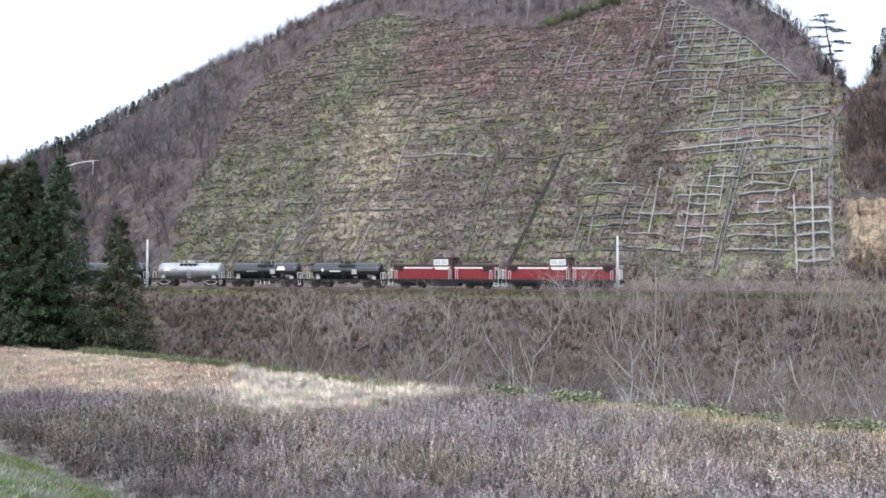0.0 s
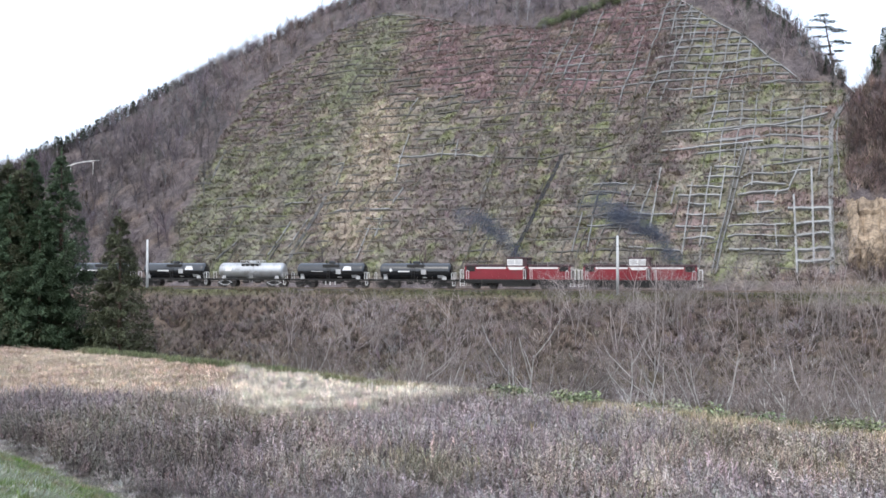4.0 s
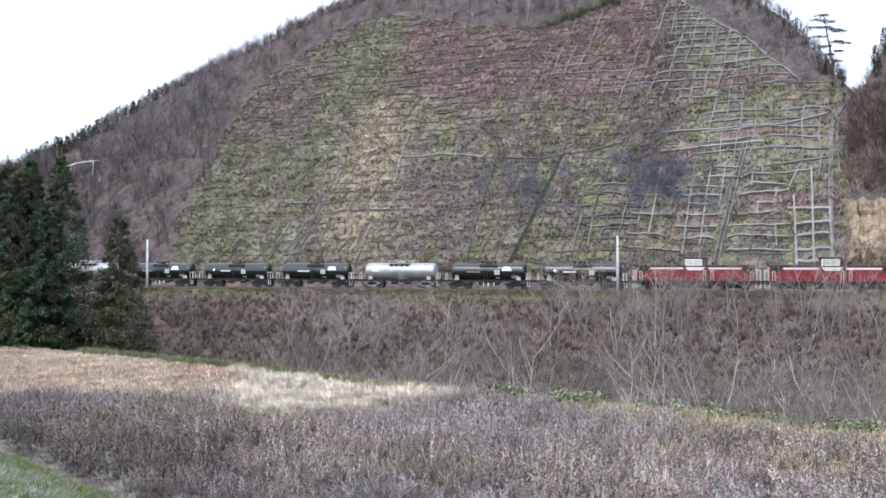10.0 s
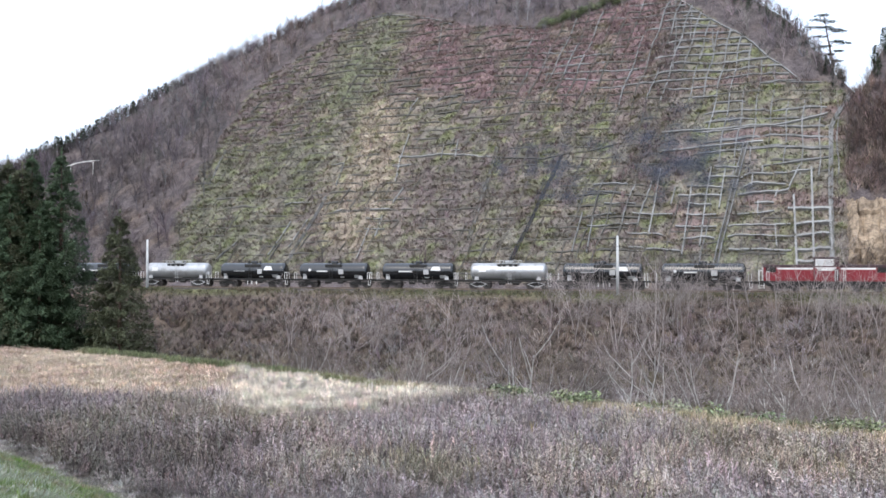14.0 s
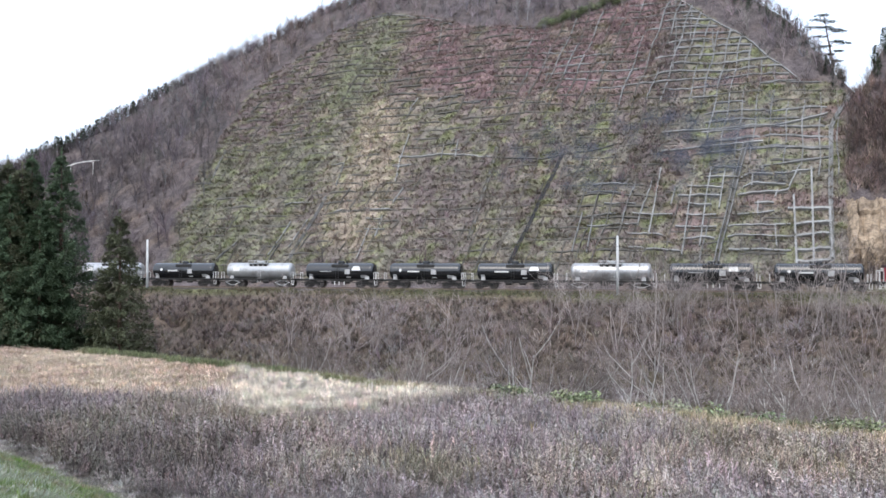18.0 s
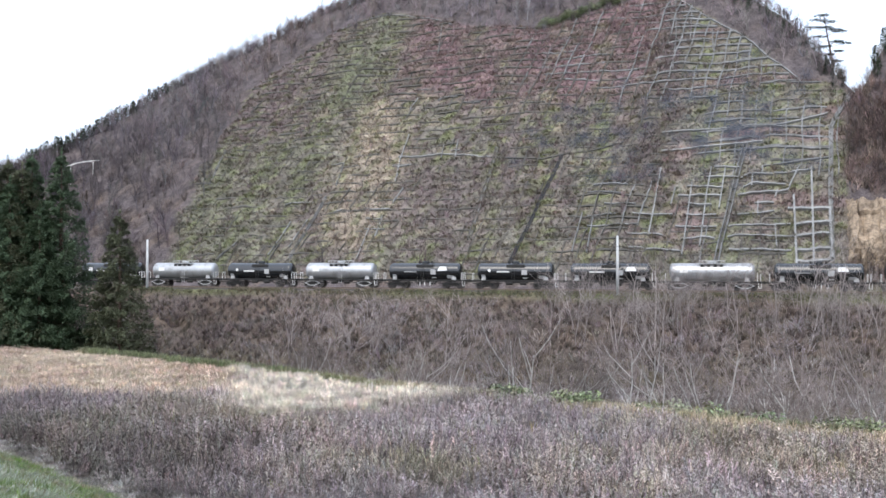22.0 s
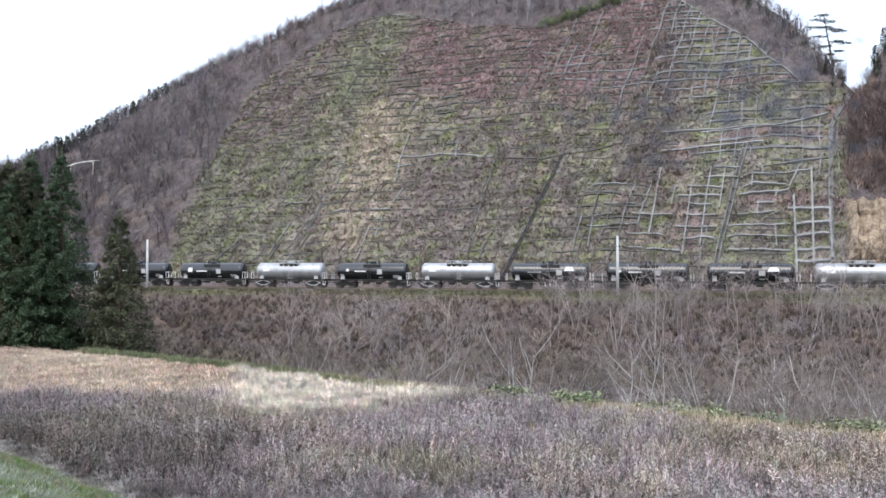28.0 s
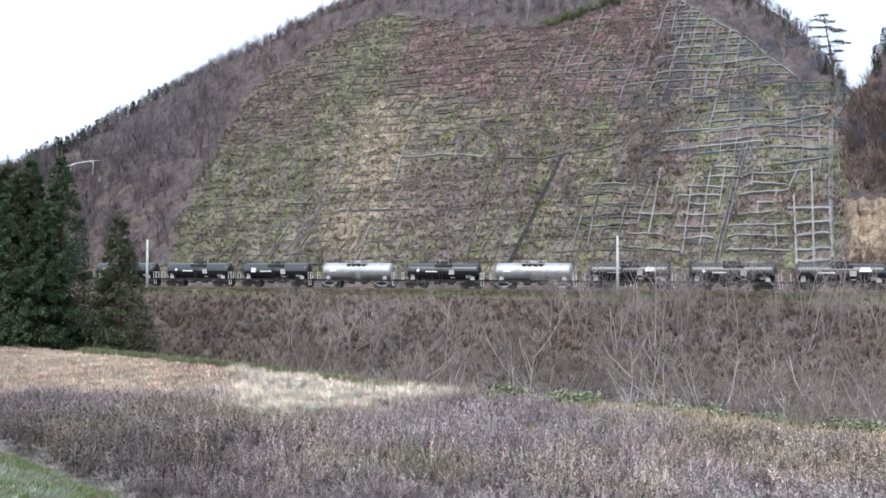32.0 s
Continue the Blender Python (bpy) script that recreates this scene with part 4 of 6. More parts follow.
CLEAN_LEFT = [[(-61.1, 133.3), (-60.6, 128.9), (-59.5, 124.9)], [(-57.6, 123.8), (-58.2, 121.4)], [(-58.9, 119.5), (-58.5, 116.1)],
    [(-60.1, 118.1), (-59.7, 113.3)], [(-61.1, 129.4), (-56.0, 129.3), (-50.9, 129.0), (-46.1, 128.6)], [(-52.8, 129.8), (-51.3, 129.8)],
    [(-61.3, 127.7), (-58.2, 128.0)], [(-62.3, 120.5), (-58.3, 120.5)], [(-61.2, 119.0), (-58.9, 119.1)], [(-60.7, 117.5), (-57.7, 117.6)],
    [(-71.8, 128.1), (-69.7, 128.3)], [(-67.0, 120.3), (-65.2, 120.4)], [(-76.1, 121.7), (-74.9, 122.0), (-71.4, 121.9)],
    [(-52.5, 132.3), (-51.5, 128.2)], [(-54.3, 130.8), (-53.8, 128.5)], [(-62.9, 140.6), (-63.2, 138.1)], [(-73.6, 119.2), (-74.1, 114.0)],
    [(-70.9, 119.4), (-71.4, 115.2)]]
CLEAN_TOP = [[(-59.1, 139.9), (-58.3, 140.4), (-55.7, 140.0)], [(-54.2, 138.5), (-51.3, 138.4)], [(-44.6, 137.7), (-40.6, 137.6)],
    [(-63.7, 142.3), (-61.1, 142.2)], [(-65.4, 156.8), (-63.2, 149.5)], [(-69.7, 147.9), (-69.2, 145.2)], [(-45.3, 144.1), (-45.6, 142.1)],
    [(-80.4, 115.6), (-82.2, 113.1)], [(-93.8, 131.6), (-92.7, 125.6)], [(-41.9, 143.7), (-42.0, 142.2)], [(-69.8, 128.4), (-69.0, 124.4)]]


def clean_beams(runs, wide, proud, mat="pale_concrete"):
    for n, knots in enumerate(runs):
        upright = abs(knots[-1][1] - knots[0][1]) > abs(knots[-1][0] - knots[0][0])
        pts = []
        for (p0, q0), (p1, q1) in zip(knots, knots[1:]):
            m = max(int(math.hypot(p1 - p0, q1 - q0) / 0.6), 2)
            pts += [(p0 + (p1 - p0) * k / m, q0 + (q1 - q0) * k / m + 0.04 * math.sin(5.3 * k + n)) for k in range(m)]
        pts.append(knots[-1])
        part("rib" if upright else "cross_beam", strip(pts, [(1, 0) if upright else (0, 1)] * len(pts), wide, [proud + 0.05 * math.sin(2.1 * k + n) + 0.03 * math.sin(5.3 * k) for k in range(len(pts))], over=True),
             M[mat], frame_works, "rain-washed pale concrete beam")


clean_beams(CLEAN_LATTICE, 0.22, 0.38)
clean_beams(CLEAN_RIGHT, 0.14, 0.27)
clean_beams(CLEAN_FAR_RIGHT, 0.14, 0.27)
clean_beams(CLEAN_UPPER, 0.12, 0.24, "concrete")
clean_beams(CLEAN_LEFT, 0.11, 0.22)
clean_beams(CLEAN_TOP, 0.10, 0.18, "concrete")


def line_pq(knots, step=1.0):
    pts = []
    for (p0, q0), (p1, q1) in zip(knots, knots[1:]):
        n = max(int(math.hypot(p1 - p0, q1 - q0) / step), 2)
        pts += [(p0 + (p1 - p0) * k / n, q0 + (q1 - q0) * k / n) for k in range(n)]
    return pts + [knots[-1]]


def drain(knots, wide, label, mat, floor_mat, wall=0.30):
    """An open gutter down the slope: a floor between two low walls."""
    thing = tagged(new("drain_channel"), label, "drain channel", "gutters on the slope")
    pts = line_pq(knots)
    for off, w, lift, name in ((-wide / 2, 0.10, wall, "channel_wall"), (wide / 2, 0.10, wall, "channel_wall"), (0, wide - 0.1, wall - 0.2, "channel_floor")):
        pp = [(p + off, q) for p, q in pts]
        part(name, strip(pp, [(1, 0)] * len(pp), w, [lift] * len(pp), over=True), mat if name == "channel_wall" else floor_mat, thing)
    return thing


drain([(-38.2, 110.8), (-37.7, 113.5), (-35.4, 128.0)], 0.30, "dark narrow gutter running down the slope", M["drain_dark"], M["drain_dark"], 0.20)
drain([(-44.7, 116.3), (-45.0, 121.2), (-45.6, 130.1)], 0.46, "grey gutter half hidden by grass", M["darkened_concrete"], M["concrete"], 0.16)
drain([(-13.1, 111.4), (-12.8, 115.0), (-11.0, 128.7)], 0.50, "wide pale concrete gutter between the beams", M["concrete"], M["darkened_concrete"], 0.30)
drain([(-0.6, 111.6), (-0.8, 121.0), (-0.8, 130.6), (-0.2, 132.4), (1.7, 136.4)], 0.42, "weathered concrete gutter along the slope's edge", M["concrete"], M["concrete"], 0.26)
drain([(-70.3, 112.0), (-70.1, 118.2), (-69.7, 122.8)], 0.34, "narrow gutter with a dark floor in the grass", M["concrete"], M["drain_dark"], 0.16)


def kerb(knots, wide, proud, label, mat, ups=(0, 1)):
    pts = line_pq(knots)
    bm = strip(pts, [ups] * len(pts), wide, [proud + 0.04 * math.sin(3.1 * k) for k in range(len(pts))], over=True)
    ob = part("berm_beam", bm, mat)
    return tagged(ob, label, "concrete beam", "long beams across the slope")


kerb([(-21.7, 128.2), (-16.7, 128.6), (-11.0, 128.6), (-8.9, 128.6)], 0.15, 0.26, "long pale concrete beam across the slope", M["pale_concrete"])
kerb([(-22.1, 131.0), (-15.6, 131.1), (-10.5, 131.2), (-7.7, 131.0), (-4.3, 132.1), (-1.2, 132.9)], 0.17, 0.30, "long weathered concrete beam across the slope", M["pale_concrete"])
kerb([(-8.7, 125.1), (-4.1, 126.0), (-0.8, 126.5)], 0.15, 0.24, "short weathered concrete beam across the slope", M["concrete"])
kerb([(-46.0, 128.6), (-38, 127.5), (-32, 128.9), (-28, 129.9)], 0.16, 0.12, "sagging concrete beam across the slope", M["darkened_concrete"])
kerb([(-23.4, 156.8), (-20.4, 153.9), (-17.5, 151.8), (-13.5, 148.6), (-11.3, 146.3), (-9.1, 143.3), (-7.1, 141.5), (-5.0, 139.3), (-4.7, 138.6)], 0.16, 0.16, "weathered concrete kerb along the slope's upper edge", M["concrete"], (1, 0.5))
kerb([(-88, 157.9), (-83.8, 160.6), (-79.1, 161.0), (-74.2, 160.5), (-69, 159.2), (-63.4, 156.4)], 0.14, 0.08, "thin concrete kerb along the slope's top", M["concrete"])


# ---------------------------------------------------------------- bare rock beside the slope
def rock_face():
    """A cut bank of blocky cracked rock, standing out of the slope."""
    bm = bmesh.new()
    n, m = 64, 44
    rows = []
    for i in range(n):
        row = []
        for j in range(m):
            p = 0.7 + 7.4 * i / (n - 1)
            q = 112.0 + 8.7 * j / (m - 1)
            warp = 0.35 * noise.noise(Vector((p * 0.8, q * 0.8, 1)))
            d = 0.45 + 0.42 * noise.cell(Vector((p * 0.9 + warp, q * 0.22 + 7, 0))) + 0.16 * noise.cell(Vector((p * 1.9 + warp, q * 0.8, 5)))
            d += 0.35 * noise.fractal(Vector((p * 1.3, q * 0.7, 3.0)), 1.0, 2.0, 5)
            ragged = 0.5 * noise.noise(Vector((p * 0.7, q * 0.7, 12))) + 0.3 * noise.noise(Vector((p * 2.3, q * 2.3, 12)))
            edge = min(i / 7.0, (n - 1 - i) / 7.0, j / 6.0, (m - 1 - j) / 6.0) + ragged * 1.1
            k = max(0.0, min(edge, 1.0))
            row.append(bm.verts.new(slope_at(p, q, (0.45 + d) * k - 0.35 * (1 - k))))
        rows.append(row)
    for a, b in zip(rows, rows[1:]):
        for k in range(m - 1):
            bm.faces.new((a[k], b[k], b[k + 1], a[k + 1]))
    bmesh.ops.recalc_face_normals(bm, faces=bm.faces)
    tagged(part("rock_outcrop", bm, M["rock"]), "bare tan cracked rock bank beside the framed slope", "rock outcrop")


rock_face()


# ---------------------------------------------------------------- plant shapes
def grow(st, rnd, base, way, length, radius, depth, spread=0.6, kids=4, twist=0.25, sides=3, shade=1.0, lift=0.12, limb=None, limb_from=1):
    """A branch with its branchlets; limb takes what is thicker than a twig."""
    pts = [np.array(base, float)]
    d = np.array(way, float)
    n = 4 if depth > 1 else 3 if depth else 2
    for k in range(n):
        d = d + rnd.normal(0, twist * 0.5, 3) + np.array((0, 0, lift))
        d /= np.linalg.norm(d)
        pts.append(pts[-1] + d * length / n)
    radii = np.linspace(radius, radius * (0.45 if depth else 0.3), n + 1)
    (limb if limb is not None and depth > limb_from else st).stem(pts, radii, sides, shade)
    if depth == 0:
        return
    for k in range(kids):
        f = 0.3 + 0.7 * (k + rnd.random()) / kids
        i = min(int(f * n), n - 1)
        at = pts[i] + (pts[i + 1] - pts[i]) * (f * n - i)
        side = rnd.normal(0, 1, 3)
        side -= d * side.dot(d)
        side /= np.linalg.norm(side) + 1e-9
        dd = d * (1 - spread * 0.5) + side * spread
        dd /= np.linalg.norm(dd)
        grow(st, rnd, at, dd, length * (0.62 - 0.12 * rnd.random()), radius * 0.52, depth - 1, spread, kids, twist, sides, shade, lift, limb, limb_from)


def bare_tree_arrays(seed, height, depth=2, kids=4, stems=1, radius=0.09, spread=0.55, sides=3, limb_from=1):
    rnd = np.random.default_rng(seed)
    st = Strands()
    limbs = Strands()
    for s in range(stems):
        a = rnd.random() * 6.28
        tilt = 0.05 if stems == 1 else 0.28
        grow(st, rnd, (0.12 * math.cos(a) * (stems > 1), 0.12 * math.sin(a) * (stems > 1), -0.15), (tilt * math.cos(a), tilt * math.sin(a), 1),
             height * (0.62 if stems == 1 else 0.55) * (0.85 + 0.3 * rnd.random()), radius, depth, spread, kids, 0.22, sides, 1.0, 0.12, limbs, limb_from)
    return limbs.arrays(), st.arrays()


def join_arrays(a, b):
    return np.concatenate([a[0], b[0]]), np.concatenate([a[1], b[1] + len(a[0])]), np.concatenate([a[2], b[2]])


def shrub(seed, height, stems=7, kids=4, radius=0.022, spread=0.7, splay=0.6, droop=0.0):
    rnd = np.random.default_rng(seed)
    st = Strands()
    for s in range(stems):
        a = rnd.random() * 6.28
        o = splay * rnd.random()
        grow(st, rnd, (0.35 * math.cos(a) * o, 0.35 * math.sin(a) * o, -0.1), (o * math.cos(a), o * math.sin(a), 1), height * (0.5 + 0.3 * rnd.random()),
             radius, 1, spread, kids, 0.45, 2, 0.75 + 0.5 * rnd.random(), -droop)
    return st.arrays()


def tuft(seed, blades, height, out, width, droop=-0.1, plume=0):
    rnd = np.random.default_rng(seed)
    st = Strands()
    for k in range(blades):
        a, r = rnd.random() * 6.28, rnd.random()
        h = height * (0.55 + 0.5 * rnd.random())
        tip = (out * r * math.cos(a), out * r * math.sin(a), h)
        base = (0.12 * out * math.cos(a), 0.12 * out * math.sin(a), -0.03)
        st.blade(base, tip, width * (0.7 + 0.6 * rnd.random()), 0.0 - droop * h * r, 0.65 + 0.6 * rnd.random())
        if k < plume:
            st.blade(np.array(tip) - (0, 0, 0.02), np.array(tip) + np.array((0.08 * math.cos(a), 0.08 * math.sin(a), 0.14)), width * 2.5, 0, 1.15)
    return st.arrays()


def leaf_clump(seed, leaves=46, height=0.5, out=0.34):
    """A low bush of small broad leaves held at all angles."""
    rnd = np.random.default_rng(seed)
    st = Strands()
    for k in range(leaves):
        a, r, h = rnd.random() * 6.28, rnd.random() ** 0.6, rnd.random()
        c = np.array((out * r * math.cos(a), out * r * math.sin(a), height * h * (1.05 - 0.45 * r)))
        d = rnd.normal(0, 1, 3) * (1, 1, 0.5)
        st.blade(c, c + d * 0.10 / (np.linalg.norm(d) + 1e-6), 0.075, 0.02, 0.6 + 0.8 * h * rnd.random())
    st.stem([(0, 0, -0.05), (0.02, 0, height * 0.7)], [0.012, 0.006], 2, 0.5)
    return st.arrays()


def weed(seed, height, stems=4):
    """A dead flowering weed: thin upright stems, a few curled leaves, a narrow fluffy seed head."""
    rnd = np.random.default_rng(seed)
    st = Strands()
    for s in range(stems):
        x, y = rnd.normal(0, 0.16, 2)
        h = height * (0.6 + 0.55 * rnd.random())
        lx, ly = rnd.normal(0, 0.15, 2)
        top = np.array((x + lx, y + ly, h))
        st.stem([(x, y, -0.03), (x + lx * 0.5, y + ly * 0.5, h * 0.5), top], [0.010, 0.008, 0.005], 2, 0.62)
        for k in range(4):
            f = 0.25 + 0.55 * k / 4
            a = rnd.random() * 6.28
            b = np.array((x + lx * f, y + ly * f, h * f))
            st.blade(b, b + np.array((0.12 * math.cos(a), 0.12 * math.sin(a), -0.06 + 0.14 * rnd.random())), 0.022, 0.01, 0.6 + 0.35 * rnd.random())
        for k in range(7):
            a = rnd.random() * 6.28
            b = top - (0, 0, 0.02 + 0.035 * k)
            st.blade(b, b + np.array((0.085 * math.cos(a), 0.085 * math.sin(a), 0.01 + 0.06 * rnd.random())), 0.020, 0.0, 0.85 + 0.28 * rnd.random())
    return st.arrays()


def spread_points(n, x0, x1, y0, y1):
    return rng.uniform(x0, x1, n), rng.uniform(y0, y1, n)


def in_view(x, y, margin=1.06):
    return (y > 8) & (np.abs(x) < 0.4663 * y * margin + 1.0)


def plant_object(name, templates, x, y, size, tint, label, mat="plant", sink=0.0, lean=0.08, tall=None, sway=(0.0, 0.0)):
    z = ground_z(x, y) - sink
    n = len(x)
    v, f, c = scatter(templates, np.stack([x, y, z], -1), rng.uniform(0, 6.28, n), size, tint, rng.integers(0, len(templates), n), rng.normal(0, lean, (n, 2)) + np.array(sway), tall)
    ob = new(name, mesh_np(name, v, f, M[mat], c))
    return tagged(ob, label, name.replace("_", " "), kind="stuff")


def jitter(c, amount=0.18):
    return c * (1 + rng.normal(0, amount, (len(c), 1))) * (1 + rng.normal(0, 0.05, (len(c), 3)))


# ---------------------------------------------------------------- the field
def build_field():
    x, y = spread_points(80000, -32, 26, 16, 66)
    w, g, e = x * 0.603 + y * 0.798, x * 0.72 + y * 0.69, -x * 0.798 + y * 0.603
    n2 = wave(x * 1.7, y * 1.7, 12)
    keep = in_view(x, y) & (w < FIELD_EDGE - 0.2) & (g > 9.7 - 0.45 * n2)
    x, y, w, e, g = x[keep], y[keep], w[keep], e[keep], g[keep]
    n2 = wave(x * 1.7, y * 1.7, 12)
    tanp = (e > 35 - 1.2 * (29.8 - w) + rng.normal(0, 0.7, len(x))) & (y > 35.4 - 0.6 * n2 + rng.normal(0, 0.3, len(x)))
    pale = (y > 31.6 + 1.2 * n2 + rng.normal(0, 1.1, len(x))) & (e > 21 + rng.normal(0, 1.0, len(x))) & ~tanp & (e < 35.5 - 1.2 * (29.8 - w) + rng.normal(0, 0.5, len(x))) & (rng.random(len(x)) < 0.85)
    verge = ((w > FIELD_EDGE - 0.9) & (e < 22)) | (w > FIELD_EDGE - 2.3 * sm(15, 10, e) + 0.4 * n2)
    weeds = ~tanp & ~pale & ~verge & (rng.random(len(x)) < 0.62)
    c = field_tint(x, y)
    patch = wave(x * 0.6, y * 0.6, 31)
    tall = np.clip(0.85 + 0.25 * patch + rng.normal(0, 0.14, len(x)), 0.45, 1.5)
    tall = tall * (1 - 0.35 * sm(26, 28, w) * sm(15, 11, e)) * (1 - 0.42 * sm(26.5, 29, y) * sm(19, 22, e) * sm(1, -2, e - 35 + 1.2 * (29.8 - w)))
    c = c * (1 + 0.22 * wave(x * 5.5, y * 5.5, 18) + 0.14 * wave(x * 13, y * 13, 19))[:, None] * (1 - 0.26 * sm(13.5, 10.5, g))[:, None]
    c = c * np.where(rng.random(len(x)) < 0.07, 1.55, 1.0)[:, None]
    k = weeds
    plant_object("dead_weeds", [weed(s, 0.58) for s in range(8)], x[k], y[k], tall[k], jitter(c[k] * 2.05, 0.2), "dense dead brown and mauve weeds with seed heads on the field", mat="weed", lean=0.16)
    k = weeds & (g > 11.5) & (rng.random(len(x)) < 0.035) & (wave(x * 1.3, y * 1.3, 37) > 0.0)
    plant_object("green_weeds", [tuft(120 + s, 9, 0.52, 0.26, 0.035, -0.3) for s in range(4)], x[k], y[k], tall[k], jitter(np.tile((0.27, 0.27, 0.12), (k.sum(), 1)), 0.25), "scattered yellow-green leafy weeds among the dead ones")
    k = pale
    plant_object("pampas_grass", [tuft(40 + s, 64, 0.60, 0.50, 0.015, -0.05) for s in range(5)], x[k], y[k], tall[k] * np.clip(0.95 + 0.4 * wave(x[k] * 1.1, y[k] * 1.1, 38), 0.6, 1.4), jitter(c[k] * 1.22, 0.24), "pale dry plume grass along the field's far edge")
    k = tanp & (rng.random(len(x)) < 0.9)
    plant_object("dry_grass", [tuft(60 + s, 26, 0.30, 0.36, 0.020, -0.2) for s in range(5)], x[k], y[k], tall[k], jitter(c[k] * 1.1, 0.16), "low orange-tan dry grass at the field's corner")
    # green rim at the brink, and low grass over the tan strip
    n = 4200
    e = rng.uniform(-2, 48, n)
    w = FIELD_EDGE + np.where(e > 27, rng.normal(0.3, 0.18, n), rng.normal(-0.1, 0.5, n))
    x, y = 0.603 * w - 0.798 * e, 0.798 * w + 0.603 * e
    c = mixc(np.array((0.52, 0.44, 0.32)), np.array((0.20, 0.215, 0.125)), np.clip(0.5 + 0.7 * wave(x, y, 33) + np.where((e < 12) | (e > 30), 2.5 * (w - FIELD_EDGE) + np.where(e > 30, 0.45, -0.1), 0), 0, 1))
    c = mixc(c, np.array((0.175, 0.225, 0.115)), 0.4 * sm(27, 33, e) * rng.random(n) ** 0.5)
    plant_object("rim_grass", [tuft(80 + s, 12, 0.26, 0.22, 0.02, -0.2) for s in range(4)], x, y, rng.uniform(0.6, 1.4, n) * (1 + 0.4 * sm(27, 33, e)), jitter(c), "low green and straw grass on the field's brink")
    # low growth with broad green leaves along part of the brink
    n = 320
    e = np.where(rng.random(n) < 0.72, rng.normal(19.2, 1.4, n), rng.uniform(4, 17, n))
    w = FIELD_EDGE + rng.normal(0.25, 0.35, n)
    clump = wave(e * 1.6, w, 36) > -0.1
    e, w = e[clump], w[clump]
    n = len(e)
    x, y = 0.603 * w - 0.798 * e, 0.798 * w + 0.603 * e
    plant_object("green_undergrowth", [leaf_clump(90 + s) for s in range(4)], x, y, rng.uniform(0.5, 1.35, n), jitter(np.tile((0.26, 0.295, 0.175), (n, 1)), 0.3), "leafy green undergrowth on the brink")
    # the verge below the road
    x, y = spread_points(22000, -16, -2, 12, 28)
    g = x * 0.72 + y * 0.69
    n2 = wave(x * 1.7, y * 1.7, 12)
    keep = in_view(x, y) & (g < 10.2)
    x, y, g, n2 = x[keep], y[keep], g[keep], n2[keep]
    green = g < 9.0 + 0.3 * n2
    fresh = np.clip(0.7 * wave(x * 3.0, y * 3.0, 35) + 0.9 * wave(x * 12, y * 12, 36) + 0.05, 0, 1)
    c = mixc(np.array((0.25, 0.275, 0.205)), np.array((0.130, 0.205, 0.052)), np.clip(fresh * 1.7 + 0.1, 0, 1))
    c = mixc(c, np.array((0.30, 0.24, 0.17)), np.clip(1.3 * wave(x * 10, y * 10, 34) - 0.3, 0, 0.75))
    k = green
    plant_object("verge_grass", [tuft(100 + s, 16, 0.11, 0.15, 0.010, -0.2) for s in range(4)], x[k], y[k], rng.uniform(0.6, 1.6, k.sum()), jitter(c[k]), "short green and frost-bleached grass on the road verge")
    k = green & (rng.random(len(x)) < 0.05 + 0.40 * sm(8.2, 7.4, g + 0.3 * n2)) & (wave(x * 3.0, y * 3.0, 32) > -0.2)
    plant_object("frosted_grass", [tuft(140 + s, 14, 0.11, 0.20, 0.006, -0.2) for s in range(4)], x[k], y[k], rng.uniform(0.7, 1.5, k.sum()), jitter(np.tile((0.42, 0.45, 0.40), (k.sum(), 1)), 0.2), "long frosted grass blades lying on the verge", lean=0.5)
    k = ~green
    plant_object("mown_straw", [tuft(110 + s, 14, 0.10, 0.30, 0.009, -0.1) for s in range(4)], x[k], y[k], rng.uniform(0.6, 1.4, k.sum()), jitter(mixc(np.array((0.14, 0.125, 0.115)), np.array((0.40, 0.38, 0.36)), np.clip(1.4 * wave(x[k] * 7, y[k] * 7, 39) + 0.2, 0, 1)), 0.25), "flattened grey straw beside the verge")


build_field()


